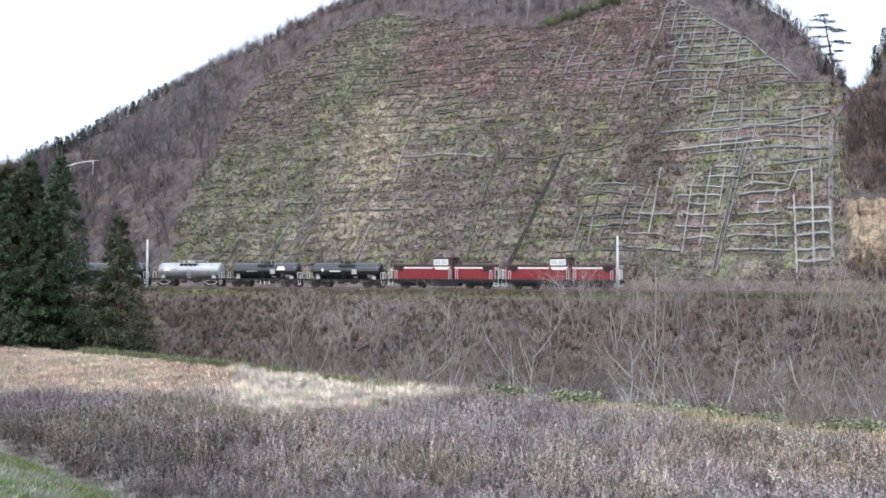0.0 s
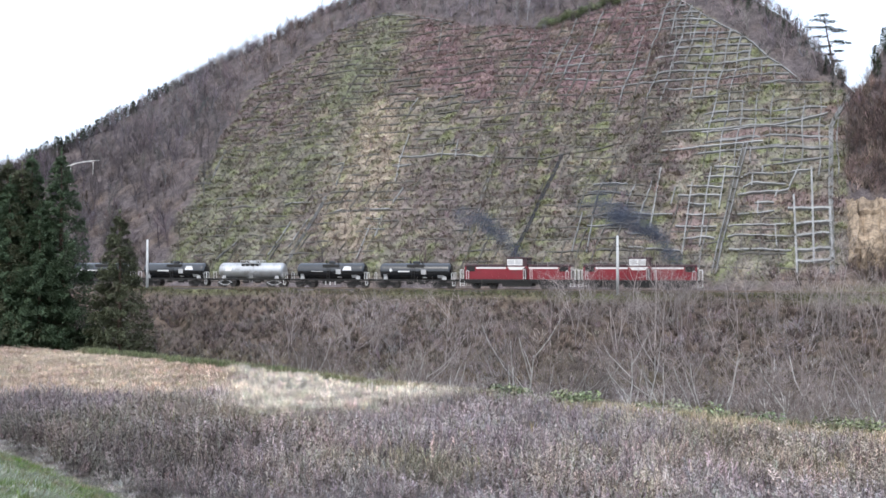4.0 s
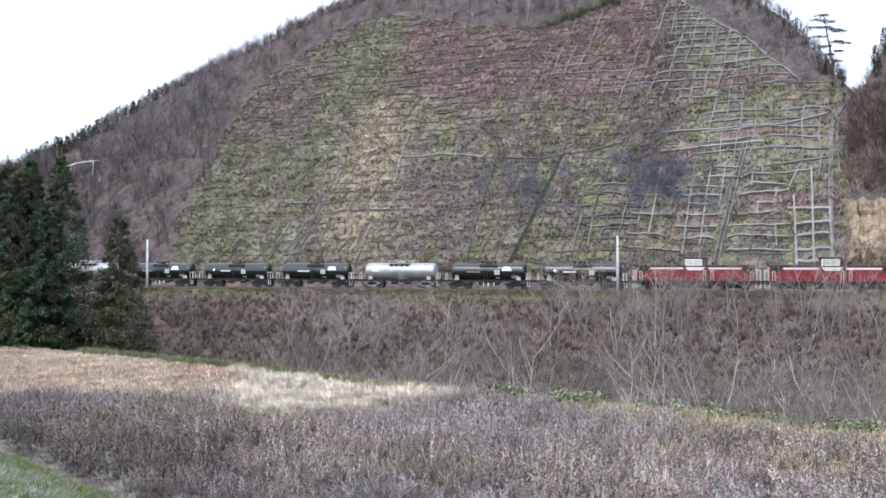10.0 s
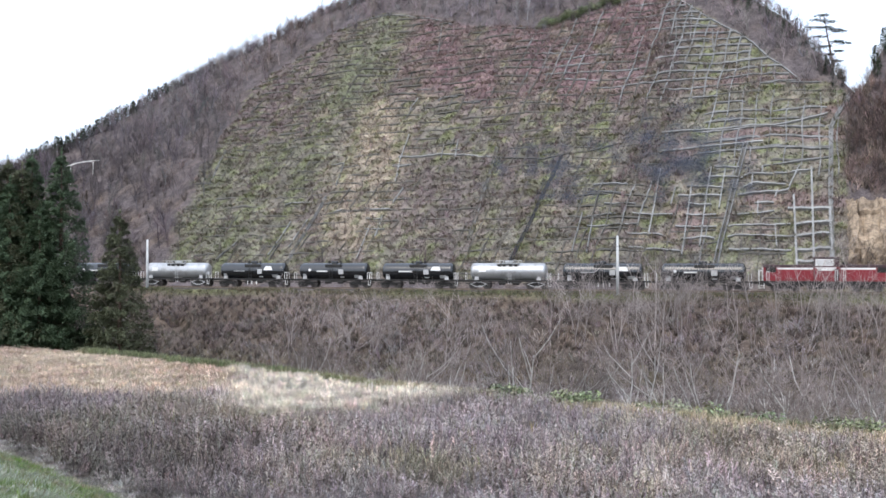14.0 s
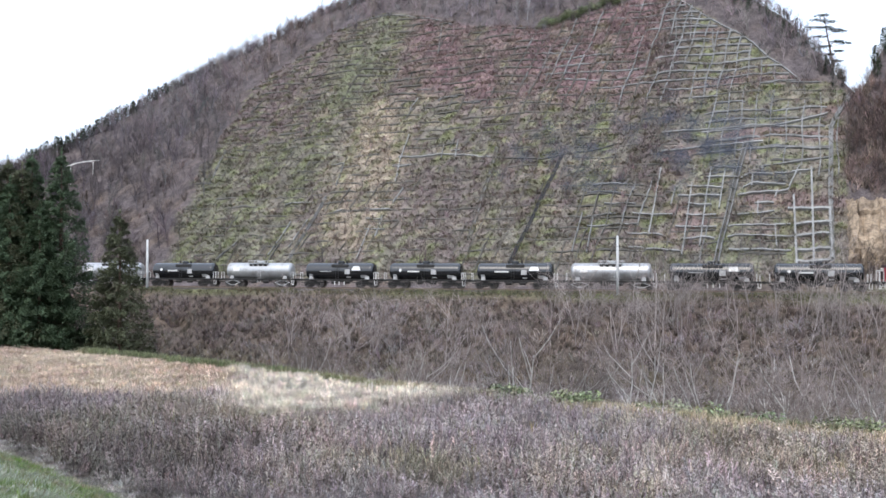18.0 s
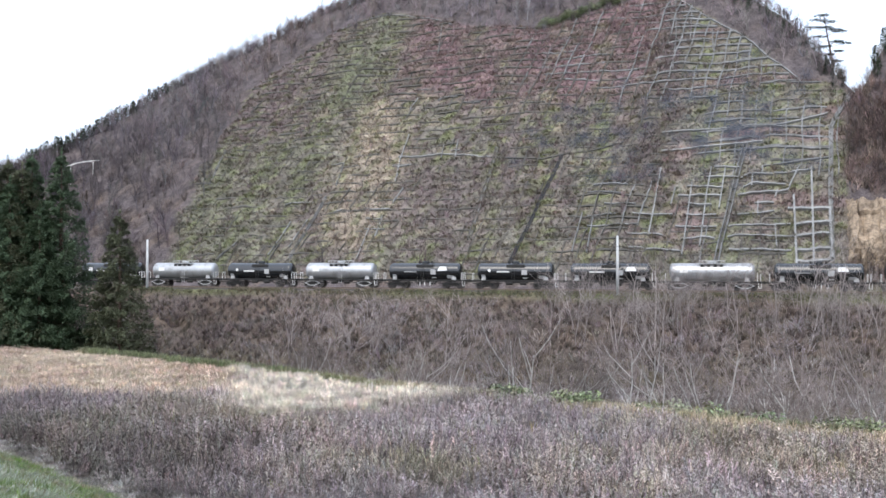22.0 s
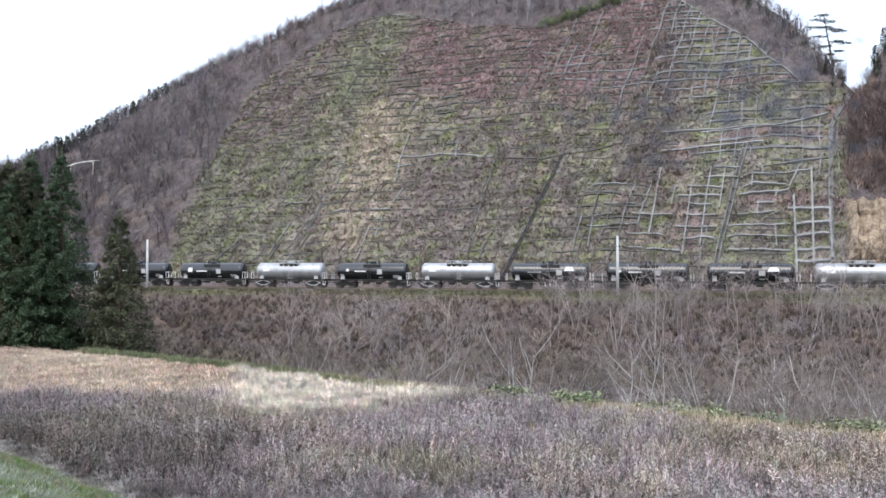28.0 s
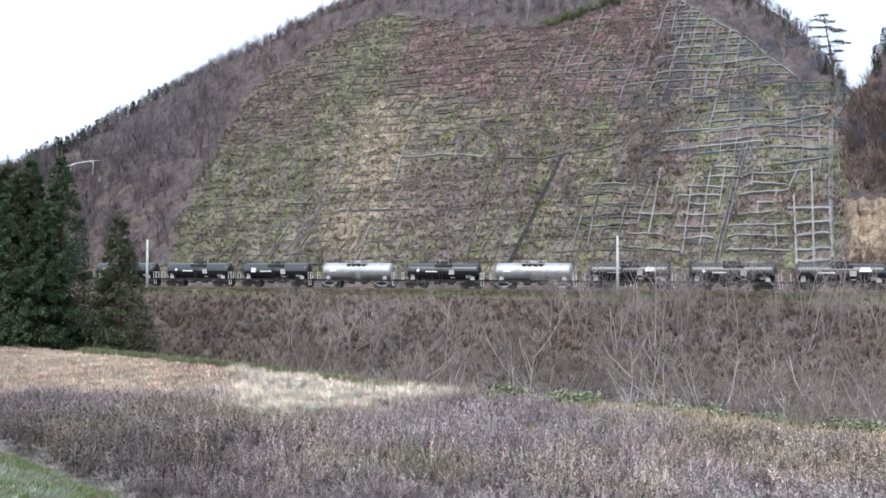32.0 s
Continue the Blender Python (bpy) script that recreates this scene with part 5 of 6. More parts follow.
# ---------------------------------------------------------------- brush on the embankment and in the valley
def build_brush():
    s = rng.uniform(-75, 62, 6200)
    v = -2.7 - 17.5 * rng.random(6200) ** 0.95
    x = s * math.cos(THETA) + v * math.sin(THETA)
    y = TRACK_Y - s * math.sin(THETA) + v * math.cos(THETA)
    k = in_view(x, y, 1.04)
    x, y, v = x[k], y[k], v[k]
    n1, n2 = wave(x * 0.5, y * 0.5, 41), wave(x * 1.3, y * 1.3, 42)
    c = mixc(np.array((0.205, 0.185, 0.190)), np.array((0.185, 0.155, 0.142)), np.clip(0.4 + 0.5 * n1 + 0.3 * n2, 0, 1))
    c = mixc(c, np.array((0.27, 0.25, 0.235)), np.clip(n2 - 0.2, 0, 1) * 0.7)
    c = mixc(c, np.array((0.215, 0.172, 0.165)), np.clip(sm(-12, -5, v) * (0.4 + 0.5 * n1), 0, 0.7))
    # Shade low in the brush is put into the tint, which darkens leftwards.
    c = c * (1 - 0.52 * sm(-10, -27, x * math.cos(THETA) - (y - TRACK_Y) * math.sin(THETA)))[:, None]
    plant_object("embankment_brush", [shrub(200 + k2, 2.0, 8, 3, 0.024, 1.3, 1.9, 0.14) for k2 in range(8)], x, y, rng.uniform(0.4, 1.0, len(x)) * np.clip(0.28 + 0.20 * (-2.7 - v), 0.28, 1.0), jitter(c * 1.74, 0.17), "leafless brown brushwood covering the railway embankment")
    # low vines and dead grass under it
    s = rng.uniform(-75, 62, 9000)
    v = -2.6 - 16 * rng.random(9000)
    x = s * math.cos(THETA) + v * math.sin(THETA)
    y = TRACK_Y - s * math.sin(THETA) + v * math.cos(THETA)
    k = in_view(x, y, 1.04)
    x, y, v = x[k], y[k], v[k]
    c = mixc(np.array((0.115, 0.092, 0.080)), np.array((0.170, 0.170, 0.095)), np.clip(sm(-4.6, -3.2, v) * (0.5 + 0.9 * wave(x * 0.22, y * 0.22, 45)) + 0.25 * wave(x * 0.7, y * 0.7, 43), 0, 1))
    plant_object("embankment_grass", [tuft(220 + k2, 12, 0.6, 0.55, 0.05, -0.2) for k2 in range(5)], x, y, np.where(v > -4.2, 0.55, 1.0) * rng.uniform(0.6, 1.3, len(x)), jitter(c, 0.2), "dead grass and low vines on the embankment")
    # rank grass on the shoulder of the track, half hiding the ballast
    n = 5200
    s, v = rng.uniform(-72, 62, n), rng.uniform(-3.3, -1.75, n)
    x, y = s * math.cos(THETA) + v * math.sin(THETA), TRACK_Y - s * math.sin(THETA) + v * math.cos(THETA)
    k = in_view(x, y, 1.04) & (wave(x * 0.6, y * 0.6, 46) > -0.4 + 0.5 * (v + 2.5))
    x, y = x[k], y[k]
    c = mixc(np.array((0.20, 0.155, 0.120)), np.array((0.165, 0.165, 0.100)), np.clip(0.25 + 1.0 * wave(x * 0.25, y * 0.25, 45), 0, 1))
    plant_object("shoulder_grass", [tuft(260 + k2, 10, 0.42, 0.40, 0.035, -0.2) for k2 in range(5)], x, y, rng.uniform(0.45, 1.1, len(x)), jitter(c, 0.22), "patchy brown and green grass on the track's shoulder")
    # the bank under the field and the valley floor
    n = 1500
    e = rng.uniform(-26, 75, n)
    w = FIELD_EDGE + 1.2 + 34 * rng.random(n) ** 1.1
    x, y = 0.603 * w - 0.798 * e, 0.798 * w + 0.603 * e
    vv = x * math.sin(THETA) + (y - TRACK_Y) * math.cos(THETA)
    k = in_view(x, y, 1.04) & (vv < -13) & ((e > 17) | (rng.random(n) < 0.5) & (w > FIELD_EDGE + 7))
    x, y = x[k], y[k]
    n2 = wave(x * 0.9, y * 0.9, 44)
    c = mixc(np.array((0.14, 0.105, 0.085)), np.array((0.175, 0.15, 0.14)), np.clip(0.5 + 0.5 * n2, 0, 1))
    plant_object("valley_brush", [shrub(240 + k2, 1.5, 6, 4, 0.013, 1.1) for k2 in range(6)], x, y, rng.uniform(0.4, 1.0, len(x)) * np.where(x * 0.603 + y * 0.798 < 38, 0.6, 1.0), jitter(c * 0.92, 0.3), "grey leafless shrubs on the valley floor")


build_brush()


# ---------------------------------------------------------------- growth on the hillside
def build_slope_growth():
    p = rng.uniform(-97, 1, 52000)
    q = TOE + 54 * rng.random(52000)
    k = on_face(p, q) > 0.4
    p, q = p[k], q[k]
    x, y = hill_xy(p, q)
    c = slope_tint(p, q)
    b = bare(p, q)
    row = rng.integers(0, 34, 24000)
    lip_p = rng.uniform(-98, 1, len(row))
    lip_q = TOE + 1.6 + row * CELL_Q
    lip_q = lip_q + row_shift(lip_p, lip_q) + 0.10 + 0.30 * rng.random(len(row)) ** 2
    k = (on_face(lip_p, lip_q) > 0.4) & (wave(lip_p * 1.4, lip_q * 3.0, 29) > -0.35 + 0.9 * np.clip(bare(lip_p, lip_q) - 0.5, 0, 1))
    lip_p, lip_q = lip_p[k], lip_q[k]
    lip_c = mixc(slope_tint(lip_p, lip_q), np.array((0.24, 0.21, 0.145)), rng.uniform(0.0, 0.5, len(lip_p)))
    lip_x, lip_y = hill_xy(lip_p, lip_q)
    plant_object("lip_grass", [tuft(340 + s, 9, 0.38, 0.42, 0.05, -0.25) for s in range(5)], lip_x, lip_y, rng.uniform(0.55, 1.15, len(lip_x)), jitter(lip_c * 1.42, 0.20), "straw and olive grass hanging over the beams' edges", sway=(-0.30, -0.72))
    plant_object("slope_grass", [tuft(300 + s, 13, 0.40, 0.46, 0.052, -0.25) for s in range(6)], x, y, rng.uniform(0.5, 1.2, len(x)) * (1.05 - 0.45 * b), jitter(c * 1.38, 0.20), "olive and russet dead grass between the beams")
    p = rng.uniform(-97, 1, 5600)
    q = TOE + 54 * rng.random(5600)
    dens = 0.25 + 0.6 * sm(138, 147, q) * sm(-75, -65, p) * (1 - sm(-24, -20, p)) + 0.8 * np.exp(-((p + 23.5) / 2.6) ** 2) + 0.3 * wave(p * 0.5, q * 0.5, 51)
    k = (on_face(p, q) > 0.4) & (rng.random(len(p)) < dens)
    p, q = p[k], q[k]
    x, y = hill_xy(p, q)
    c = mixc(slope_tint(p, q), np.array((0.19, 0.15, 0.145)), np.full(len(p), 0.65))
    plant_object("slope_brush", [shrub(320 + s, 1.4, 6, 4, 0.036) for s in range(6)], x, y, rng.uniform(0.5, 1.2, len(x)), jitter(c * 1.3, 0.2), "russet leafless scrub on the framed slope")


build_slope_growth()


def build_woods():
    # bare woods round the framed slope
    p = rng.uniform(-175, 34, 9000)
    q = rng.uniform(TOE - 3, TOE + 78, 9000)
    x, y = hill_xy(p, q)
    z = ground_z(x, y)
    ridge = np.interp(p, RIDGE_P, RIDGE_Z)
    k = (on_face(p + rng.normal(0, 1.6, len(p)), q + rng.normal(0.3, 1.0, len(p))) < 0.3) & (z > 0.8) & in_view(x, y, 1.05) & (STEEP * (q - TOE) < ridge + 7) & ~((p > 0.8) & (p < 8.2) & (q > 111.5) & (q < 121.5))
    k &= rng.random(len(p)) < 0.62
    x, y, p, q = x[k], y[k], p[k], q[k]
    far = [join_arrays(*bare_tree_arrays(400 + s, 7.5, 2, 6, 1 + s % 2, 0.095, 0.6, 2)) for s in range(8)]
    n2 = wave(x * 0.4, y * 0.4, 61)
    c = mixc(np.array((0.205, 0.180, 0.192)), np.array((0.250, 0.222, 0.236)), np.clip(0.5 + 0.6 * n2, 0, 1))
    c = mixc(c, np.array((0.268, 0.214, 0.205)), np.clip(0.35 + 0.9 * wave(x * 0.16, y * 0.16 + p * 0.1, 63) + 0.3 * n2, 0, 0.85))
    c = np.where((p > 0.5)[:, None], np.array((0.255, 0.198, 0.176)), c) * (1 + 0.25 * wave(x * 0.3, y * 0.3, 64))[:, None]
    rest = ridge[k] - STEEP * (q - TOE)
    size = rng.uniform(0.45, 1.0, len(x)) * (0.42 + 0.5 * sm(1, 10, rest)) * np.where(q > 150, 0.8, 1.0)
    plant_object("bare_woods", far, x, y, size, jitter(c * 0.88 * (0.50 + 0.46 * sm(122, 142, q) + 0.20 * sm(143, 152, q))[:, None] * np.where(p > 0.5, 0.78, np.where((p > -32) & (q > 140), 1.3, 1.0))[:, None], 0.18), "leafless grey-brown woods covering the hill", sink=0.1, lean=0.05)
    p = np.concatenate([rng.uniform(-146, -70, 300), rng.uniform(-14, 14, 60)])
    q = TOE + (np.interp(p, RIDGE_P, RIDGE_Z) + rng.uniform(-3, 1.5, len(p))) / STEEP
    x, y = hill_xy(p, q)
    k = on_face(p, q) < 0.25
    x, y = x[k], y[k]
    c = np.tile((0.25, 0.215, 0.22), (len(x), 1))
    plant_object("ridge_woods", far, x, y, rng.uniform(0.28, 0.55, len(x)), jitter(c, 0.16), "leafless trees fringing the hill's skyline", sink=0.1, lean=0.05)
    p = rng.uniform(-175, 34, 5200)
    q = rng.uniform(TOE - 3, TOE + 75, 5200)
    x, y = hill_xy(p, q)
    z = ground_z(x, y)
    ridge = np.interp(p, RIDGE_P, RIDGE_Z)
    k = (on_face(p + rng.normal(0, 2.2, len(p)), q + rng.normal(0, 1.3, len(p))) < 0.35) & (z > 0.3) & in_view(x, y, 1.05) & (STEEP * (q - TOE) < ridge + 7) & ~((p > 0.8) & (p < 8.2) & (q > 111.5) & (q < 121.5))
    extra_p, extra_q = rng.uniform(0.9, 12, 900), rng.uniform(TOE + 1, 137, 900)
    extra = ~((extra_p > 0.8) & (extra_p < 8.0) & (extra_q > 112.6) & (extra_q < 121.0)) & (extra_p > 0.9 + 0.05 * np.abs(extra_q - 125))
    extra_x, extra_y = hill_xy(extra_p[extra], extra_q[extra])
    p2 = rng.uniform(-150, -20, 1500)
    q2 = TOE + (np.interp(p2, RIDGE_P, RIDGE_Z) + rng.uniform(-2.5, 2.5, 1500)) / STEEP
    x2, y2 = hill_xy(p2, q2)
    x, y = np.concatenate([x[k], x2, extra_x]), np.concatenate([y[k], y2, extra_y])
    n2 = wave(x * 0.4, y * 0.4, 62)
    c = mixc(np.array((0.184, 0.165, 0.172)), np.array((0.225, 0.200, 0.208)), np.clip(0.5 + 0.6 * n2, 0, 1))
    p3, q3 = hill_pq(x, y)
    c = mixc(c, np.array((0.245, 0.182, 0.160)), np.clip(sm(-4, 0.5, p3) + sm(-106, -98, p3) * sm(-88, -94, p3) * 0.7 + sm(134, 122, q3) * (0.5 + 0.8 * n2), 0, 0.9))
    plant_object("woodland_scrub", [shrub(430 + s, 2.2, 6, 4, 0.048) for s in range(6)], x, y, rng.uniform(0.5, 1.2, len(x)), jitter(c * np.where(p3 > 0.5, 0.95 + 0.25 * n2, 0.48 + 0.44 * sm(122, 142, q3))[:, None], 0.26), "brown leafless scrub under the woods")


build_woods()


def hedge():
    """Evergreen scrub along the top of the slope."""
    n = 330
    p = rng.uniform(-46.5, -29, n)
    q = np.interp(p, (-46.5, -42.5, -38.9, -33.4, -29), (153.9, 155.6, 156.7, 158.3, 160.2)) + rng.uniform(-0.5, 0.9, n) + 0.5 * np.sin(p * 1.9)
    x, y = hill_xy(p, q)
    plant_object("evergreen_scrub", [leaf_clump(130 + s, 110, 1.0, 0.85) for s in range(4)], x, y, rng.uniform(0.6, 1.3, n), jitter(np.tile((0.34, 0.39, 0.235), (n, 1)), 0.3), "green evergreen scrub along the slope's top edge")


hedge()


# ---------------------------------------------------------------- trees that stand alone
def stand(x, y, sink=0.08):
    return Vector((x, y, float(ground_z(x, y)) - sink))


def arrays_part(name, arr, mat, parent, tint=None, label=""):
    me = mesh_np(name, arr[0], arr[1], mat, None if tint is None else np.asarray(tint)[None] * arr[2][:, None])
    ob = new(name, me)
    ob.parent = parent
    if label:
        tagged(ob, label)
    return ob


def bare_tree(seed, height, stems, radius, label, spread=0.55, kids=5):
    t = tagged(new("bare_tree"), label, "tree", "bare trees in the valley")
    limbs, twigs = bare_tree_arrays(seed, height, 3, kids, stems, radius, spread + 0.06)
    arrays_part("trunk", limbs, M["bark"], t)
    arrays_part("crown", twigs, M["twig"], t, None, "leafless grey-brown twigs")
    return t


TREE_KINDS = [bare_tree(501, 6.4, 1, 0.065, "slender leafless tree with pale grey bark"),
              bare_tree(502, 5.6, 3, 0.058, "leafless tree with three pale forked stems"),
              bare_tree(503, 7.0, 2, 0.066, "leafless tree with two leaning pale stems"),
              bare_tree(504, 5.2, 4, 0.048, "many-stemmed leafless pale shrub tree"),
              bare_tree(505, 7.4, 1, 0.058, "tall thin leafless tree with upright twigs", 0.4),
              bare_tree(506, 6.2, 2, 0.072, "wide forked leafless tree with whitish bark", 0.65)]
# kind, bearing of the camera's sight line to it, metres past the brink, size
TREES = [(0, -0.181, 6.0, 0.70), (1, -0.142, 8.0, 1.30), (3, -0.102, 6.0, 0.90), (3, -0.035, 5.0, 0.95), (1, -0.023, 5.6, 0.80), (4, 0.010, 14.0, 1.20),
         (4, 0.060, 10.0, 1.25), (0, 0.090, 4.0, 0.90), (2, 0.128, 6.0, 0.85), (1, 0.158, 9.0, 1.05), (0, 0.194, 2.5, 0.70), (4, 0.210, 2.5, 0.65),
         (2, 0.241, 8.0, 1.15), (5, 0.274, 8.0, 1.10), (2, 0.301, 10.0, 1.20), (5, 0.322, 7.0, 1.10), (4, 0.366, 10.0, 1.20), (2, 0.390, 9.0, 1.05),
         (5, 0.420, 12.0, 1.20), (4, 0.444, 10.0, 1.20), (0, 0.459, 8.0, 1.10), (4, 0.337, 14.0, 1.25), (0, 0.402, 14.0, 1.25), (4, 0.253, 15.0, 1.25),
         (4, 0.176, 14.0, 1.25), (0, 0.117, 13.0, 1.20), (2, 0.040, 16.0, 1.20), (2, -0.080, 14.0, 1.10), (4, -0.121, 16.0, 1.15), 
         (5, 0.350, 5.0, 0.85), (1, 0.385, 5.5, 0.90), (3, 0.432, 6.0, 1.10), (3, 0.150, 5.0, 1.0)]
used = set()
for n, (kind, bearing, past, size) in enumerate(TREES):
    w = FIELD_EDGE + past
    e = w * (0.603 - bearing * 0.798) / (0.798 + 0.603 * bearing)
    at = stand(0.603 * w - 0.798 * e, 0.798 * w + 0.603 * e)
    tree = TREE_KINDS[kind]
    turn = Matrix.Translation(at) @ Euler((0, 0, n * 2.4)).to_matrix().to_4x4()
    if kind in used:
        tree = copy_thing(tree, turn)
    else:
        used.add(kind)
        tree.matrix_basis = turn
    tree.scale = (size, size, size)


def saplings():
    """Thin trees on the embankment, whose twigs veil the passing train."""
    ss = np.concatenate([rng.uniform(13, 58, 76), rng.uniform(-14, 12, 14)])
    vv = np.concatenate([rng.uniform(-11, -3.9, 76), rng.uniform(-14, -8.5, 14)])
    kinds = []
    for k in range(6):
        t = tagged(new("sapling"), "thin leafless sapling growing beside the track", "sapling", "saplings on the embankment")
        limbs, twigs = bare_tree_arrays(520 + k, 6.0, 3, 4, 1 + k % 2, 0.040, 0.72, 3, 2)
        arrays_part("trunk", limbs, M["sapling_bark"], t)
        arrays_part("crown", twigs, M["sapling_bark"], t)
        kinds.append(t)
    ss = np.concatenate([ss, (21.9, 33.6, 24.5, 38.5, 41.5)])
    vv = np.concatenate([vv, (-4.6, -4.8, -6.5, -5.2, -7.0)])
    for n, (s, v) in enumerate(zip(ss, vv)):
        at = track_point(s, v)
        at = stand(at.x, at.y)
        size = min(max((-0.68 * (v + 2.7) + (rng.uniform(1.6, 4.6) if s > 13 else rng.uniform(0.6, 2.4))) / 6.0, 0.45), 1.6)
        if n >= len(ss) - 5:
            size = (-0.68 * (v + 2.7) + 4.9) / 4.6
        m = Matrix.Translation(at) @ Euler((rng.normal(0, 0.06), rng.normal(0, 0.06), rng.uniform(0, 6.28))).to_matrix().to_4x4()
        t = kinds[n % 6]
        if n < 6:
            t.matrix_basis = m
        else:
            t = copy_thing(t, m)
        t.scale = (size, size, size)


saplings()


def cedar(seed, height, width, label, low=0.04, tint=(0.125, 0.172, 0.115)):
    """A conical evergreen: straight trunk, drooping sprays of needles in uneven whorls."""
    rnd = np.random.default_rng(seed)
    t = tagged(new("cedar_tree"), label, "tree", "cedars at the field's corner")
    trunk = Strands()
    trunk.stem([(0, 0, -0.3), (0.03, 0, height * 0.5), (0, 0.02, height * 0.96)], [height * 0.018, height * 0.011, 0.02], 8)
    arrays_part("trunk", trunk.arrays(), M["cedar_bark"], t)
    base, tip, wide, shade = [], [], [], []
    for n in range(int(30 * height)):
        f = low + (0.97 - low) * (n + rnd.random()) / int(30 * height)
        a = rnd.random() * 6.28
        reach = (width * (1 - f) ** 0.78 * (0.84 + 0.20 * min(f / 0.12, 1)) + 0.08) * (0.90 + 0.16 * rnd.random())
        out = np.array((math.cos(a), math.sin(a), 0))
        m = int(13 + 30 * reach)
        k = rnd.random(m) ** 0.45
        tone = 0.72 + 0.4 * rnd.random()
        c = out * (reach * k)[:, None] + rnd.normal(0, 0.36, (m, 3)) * (0.10 + 0.16 * reach * np.sin(k * 2.6))[:, None]
        c[:, 2] += f * height - 0.30 * reach * k + 0.22 * reach * k ** 2
        for j in range(3):
            d = out * 0.105 + rnd.normal(0, 0.06, (m, 3)) - np.array((0, 0, 0.02))
            base.append(c)
            tip.append(c + d * (0.65 + 0.35 * (1 - f)))
            wide.append(np.full(m, 0.082))
            shade.append(tone * (0.86 + 0.24 * rnd.random(m)))
    st = Strands()
    st.blades(np.concatenate(base), np.concatenate(tip), np.concatenate(wide), np.concatenate(shade))
    for n in range(30):
        f = 0.93 + 0.08 * rnd.random()
        a = rnd.random() * 6.28
        c = np.array((0, 0, f * height))
        st.blade(c, c + np.array((0.14 * math.cos(a), 0.14 * math.sin(a), 0.16)), 0.06)
    crown = arrays_part("crown", st.arrays(), M["cedar"], t, tint, "dark green needle sprays")
    co = np.zeros(len(crown.data.vertices) * 3, np.float32)
    crown.data.vertices.foreach_get("co", co)
    co = co.reshape(-1, 3)
    out = co / (np.linalg.norm(co[:, :2], axis=1)[:, None] + 0.1) * (1, 1, 0) + (0, 0, 0.55) + np.repeat(rnd.normal(0, 0.32, (len(co) // 3, 3)), 3, 0)
    crown.data.normals_split_custom_set_from_vertices((out / np.linalg.norm(out, axis=1)[:, None]).tolist())
    return t


for seed, px, py, height, width, lab in ((608, -25.8, 58.2, 11.6, 3.4, "dense dark green cedar in a clump"), (609, -28.2, 58.5, 12.2, 3.4, "dense dark green cedar in a clump"), (601, -27.3, 59.5, 12.2, 3.2, "tall dark green cedar in a dense clump"), (602, -25.55, 59.0, 12.9, 2.5, "tall dark cedar with a thin top"),
                                         (603, -23.45, 58.3, 13.4, 2.9, "tall pointed dark green cedar"), (604, -26.2, 57.4, 10.2, 3.0, "dense dark green cedar with low branches"),
                                         (605, -24.3, 57.2, 9.2, 2.7, "dense dark green cedar with low branches"), (606, -19.4, 57.0, 10.4, 2.45, "small conical dark green cedar standing apart"),
                                         (607, -29.4, 60.5, 12.6, 2.9, "tall dark green cedar in a dense clump")):
    cedar(seed, height, width, lab, 0.01, (0.205, 0.225, 0.145) if seed in (606, 601, 607, 608, 609) else (0.160, 0.225, 0.140)).location = stand(px, py)


def hill_conifers():
    """Small dark conifers along the skylines."""
    st = []
    for s in range(4):
        rnd = np.random.default_rng(700 + s)
        g = Strands()
        g.stem([(0, 0, -0.3), (0, 0, 5.8)], [0.12, 0.03], 4, 0.8)
        for n in range(110):
            f = 0.1 + 0.9 * rnd.random() ** 0.9
            a = rnd.random() * 6.28
            r = 1.55 * (1 - f) ** 0.8 * (0.5 + 0.6 * rnd.random()) + 0.05
            c = np.array((r * math.cos(a), r * math.sin(a), 6 * f))
            for j in range(2):
                g.blade(c, c + np.array((0.45 * math.cos(a), 0.45 * math.sin(a), -0.1 + 0.2 * rnd.random())) + rnd.normal(0, 0.15, 3), 0.40, 0.05, 0.6 + 0.7 * rnd.random())
        st.append(g.arrays())
    x = np.concatenate([rng.uniform(48, 86, 150), rng.uniform(40, 84, 60)])
    y = np.concatenate([212 + rng.normal(0, 2.0, 150), rng.uniform(196, 211, 60)])
    size = rng.uniform(0.4, 0.75, len(x))
    # along the far end of the long skyline, and on the rise beside the gap
    p = -112 - 26 * rng.random(110) ** 0.75
    q = TOE + (np.interp(p, RIDGE_P, RIDGE_Z) + rng.uniform(-2.5, 1, 110)) / STEEP
    x2, y2 = hill_xy(p, q)
    p_far = p
    p = -27 + 28 * rng.random(130) ** 0.6
    q = TOE + (np.interp(p, RIDGE_P, RIDGE_Z) + 1.2 - 6.0 * rng.random(130) ** 1.6) / STEEP
    x5, y5 = hill_xy(p, q)
    p = rng.uniform(4.5, 12, 26)
    q = TOE + (np.interp(p, RIDGE_P, RIDGE_Z) + rng.uniform(-4, 2, 26)) / STEEP
    x3, y3 = hill_xy(p, q)
    xs, ys = np.concatenate([x, x2, x3, x5]), np.concatenate([y, y2, y3, y5])
    size = np.concatenate([size, rng.uniform(0.26, 0.5, 110) * (0.55 + 0.45 * sm(-114, -124, p_far)), rng.uniform(0.25, 0.5, 26), rng.uniform(0.12, 0.30, 130)])
    tint = np.tile((0.07, 0.10, 0.065), (len(xs), 1))
    tint[-130:] = (0.095, 0.120, 0.090)
    plant_object("hill_conifers", st, xs, ys, size, jitter(tint, 0.2), "small dark conifers on the hill's skyline", mat="cedar")


hill_conifers()


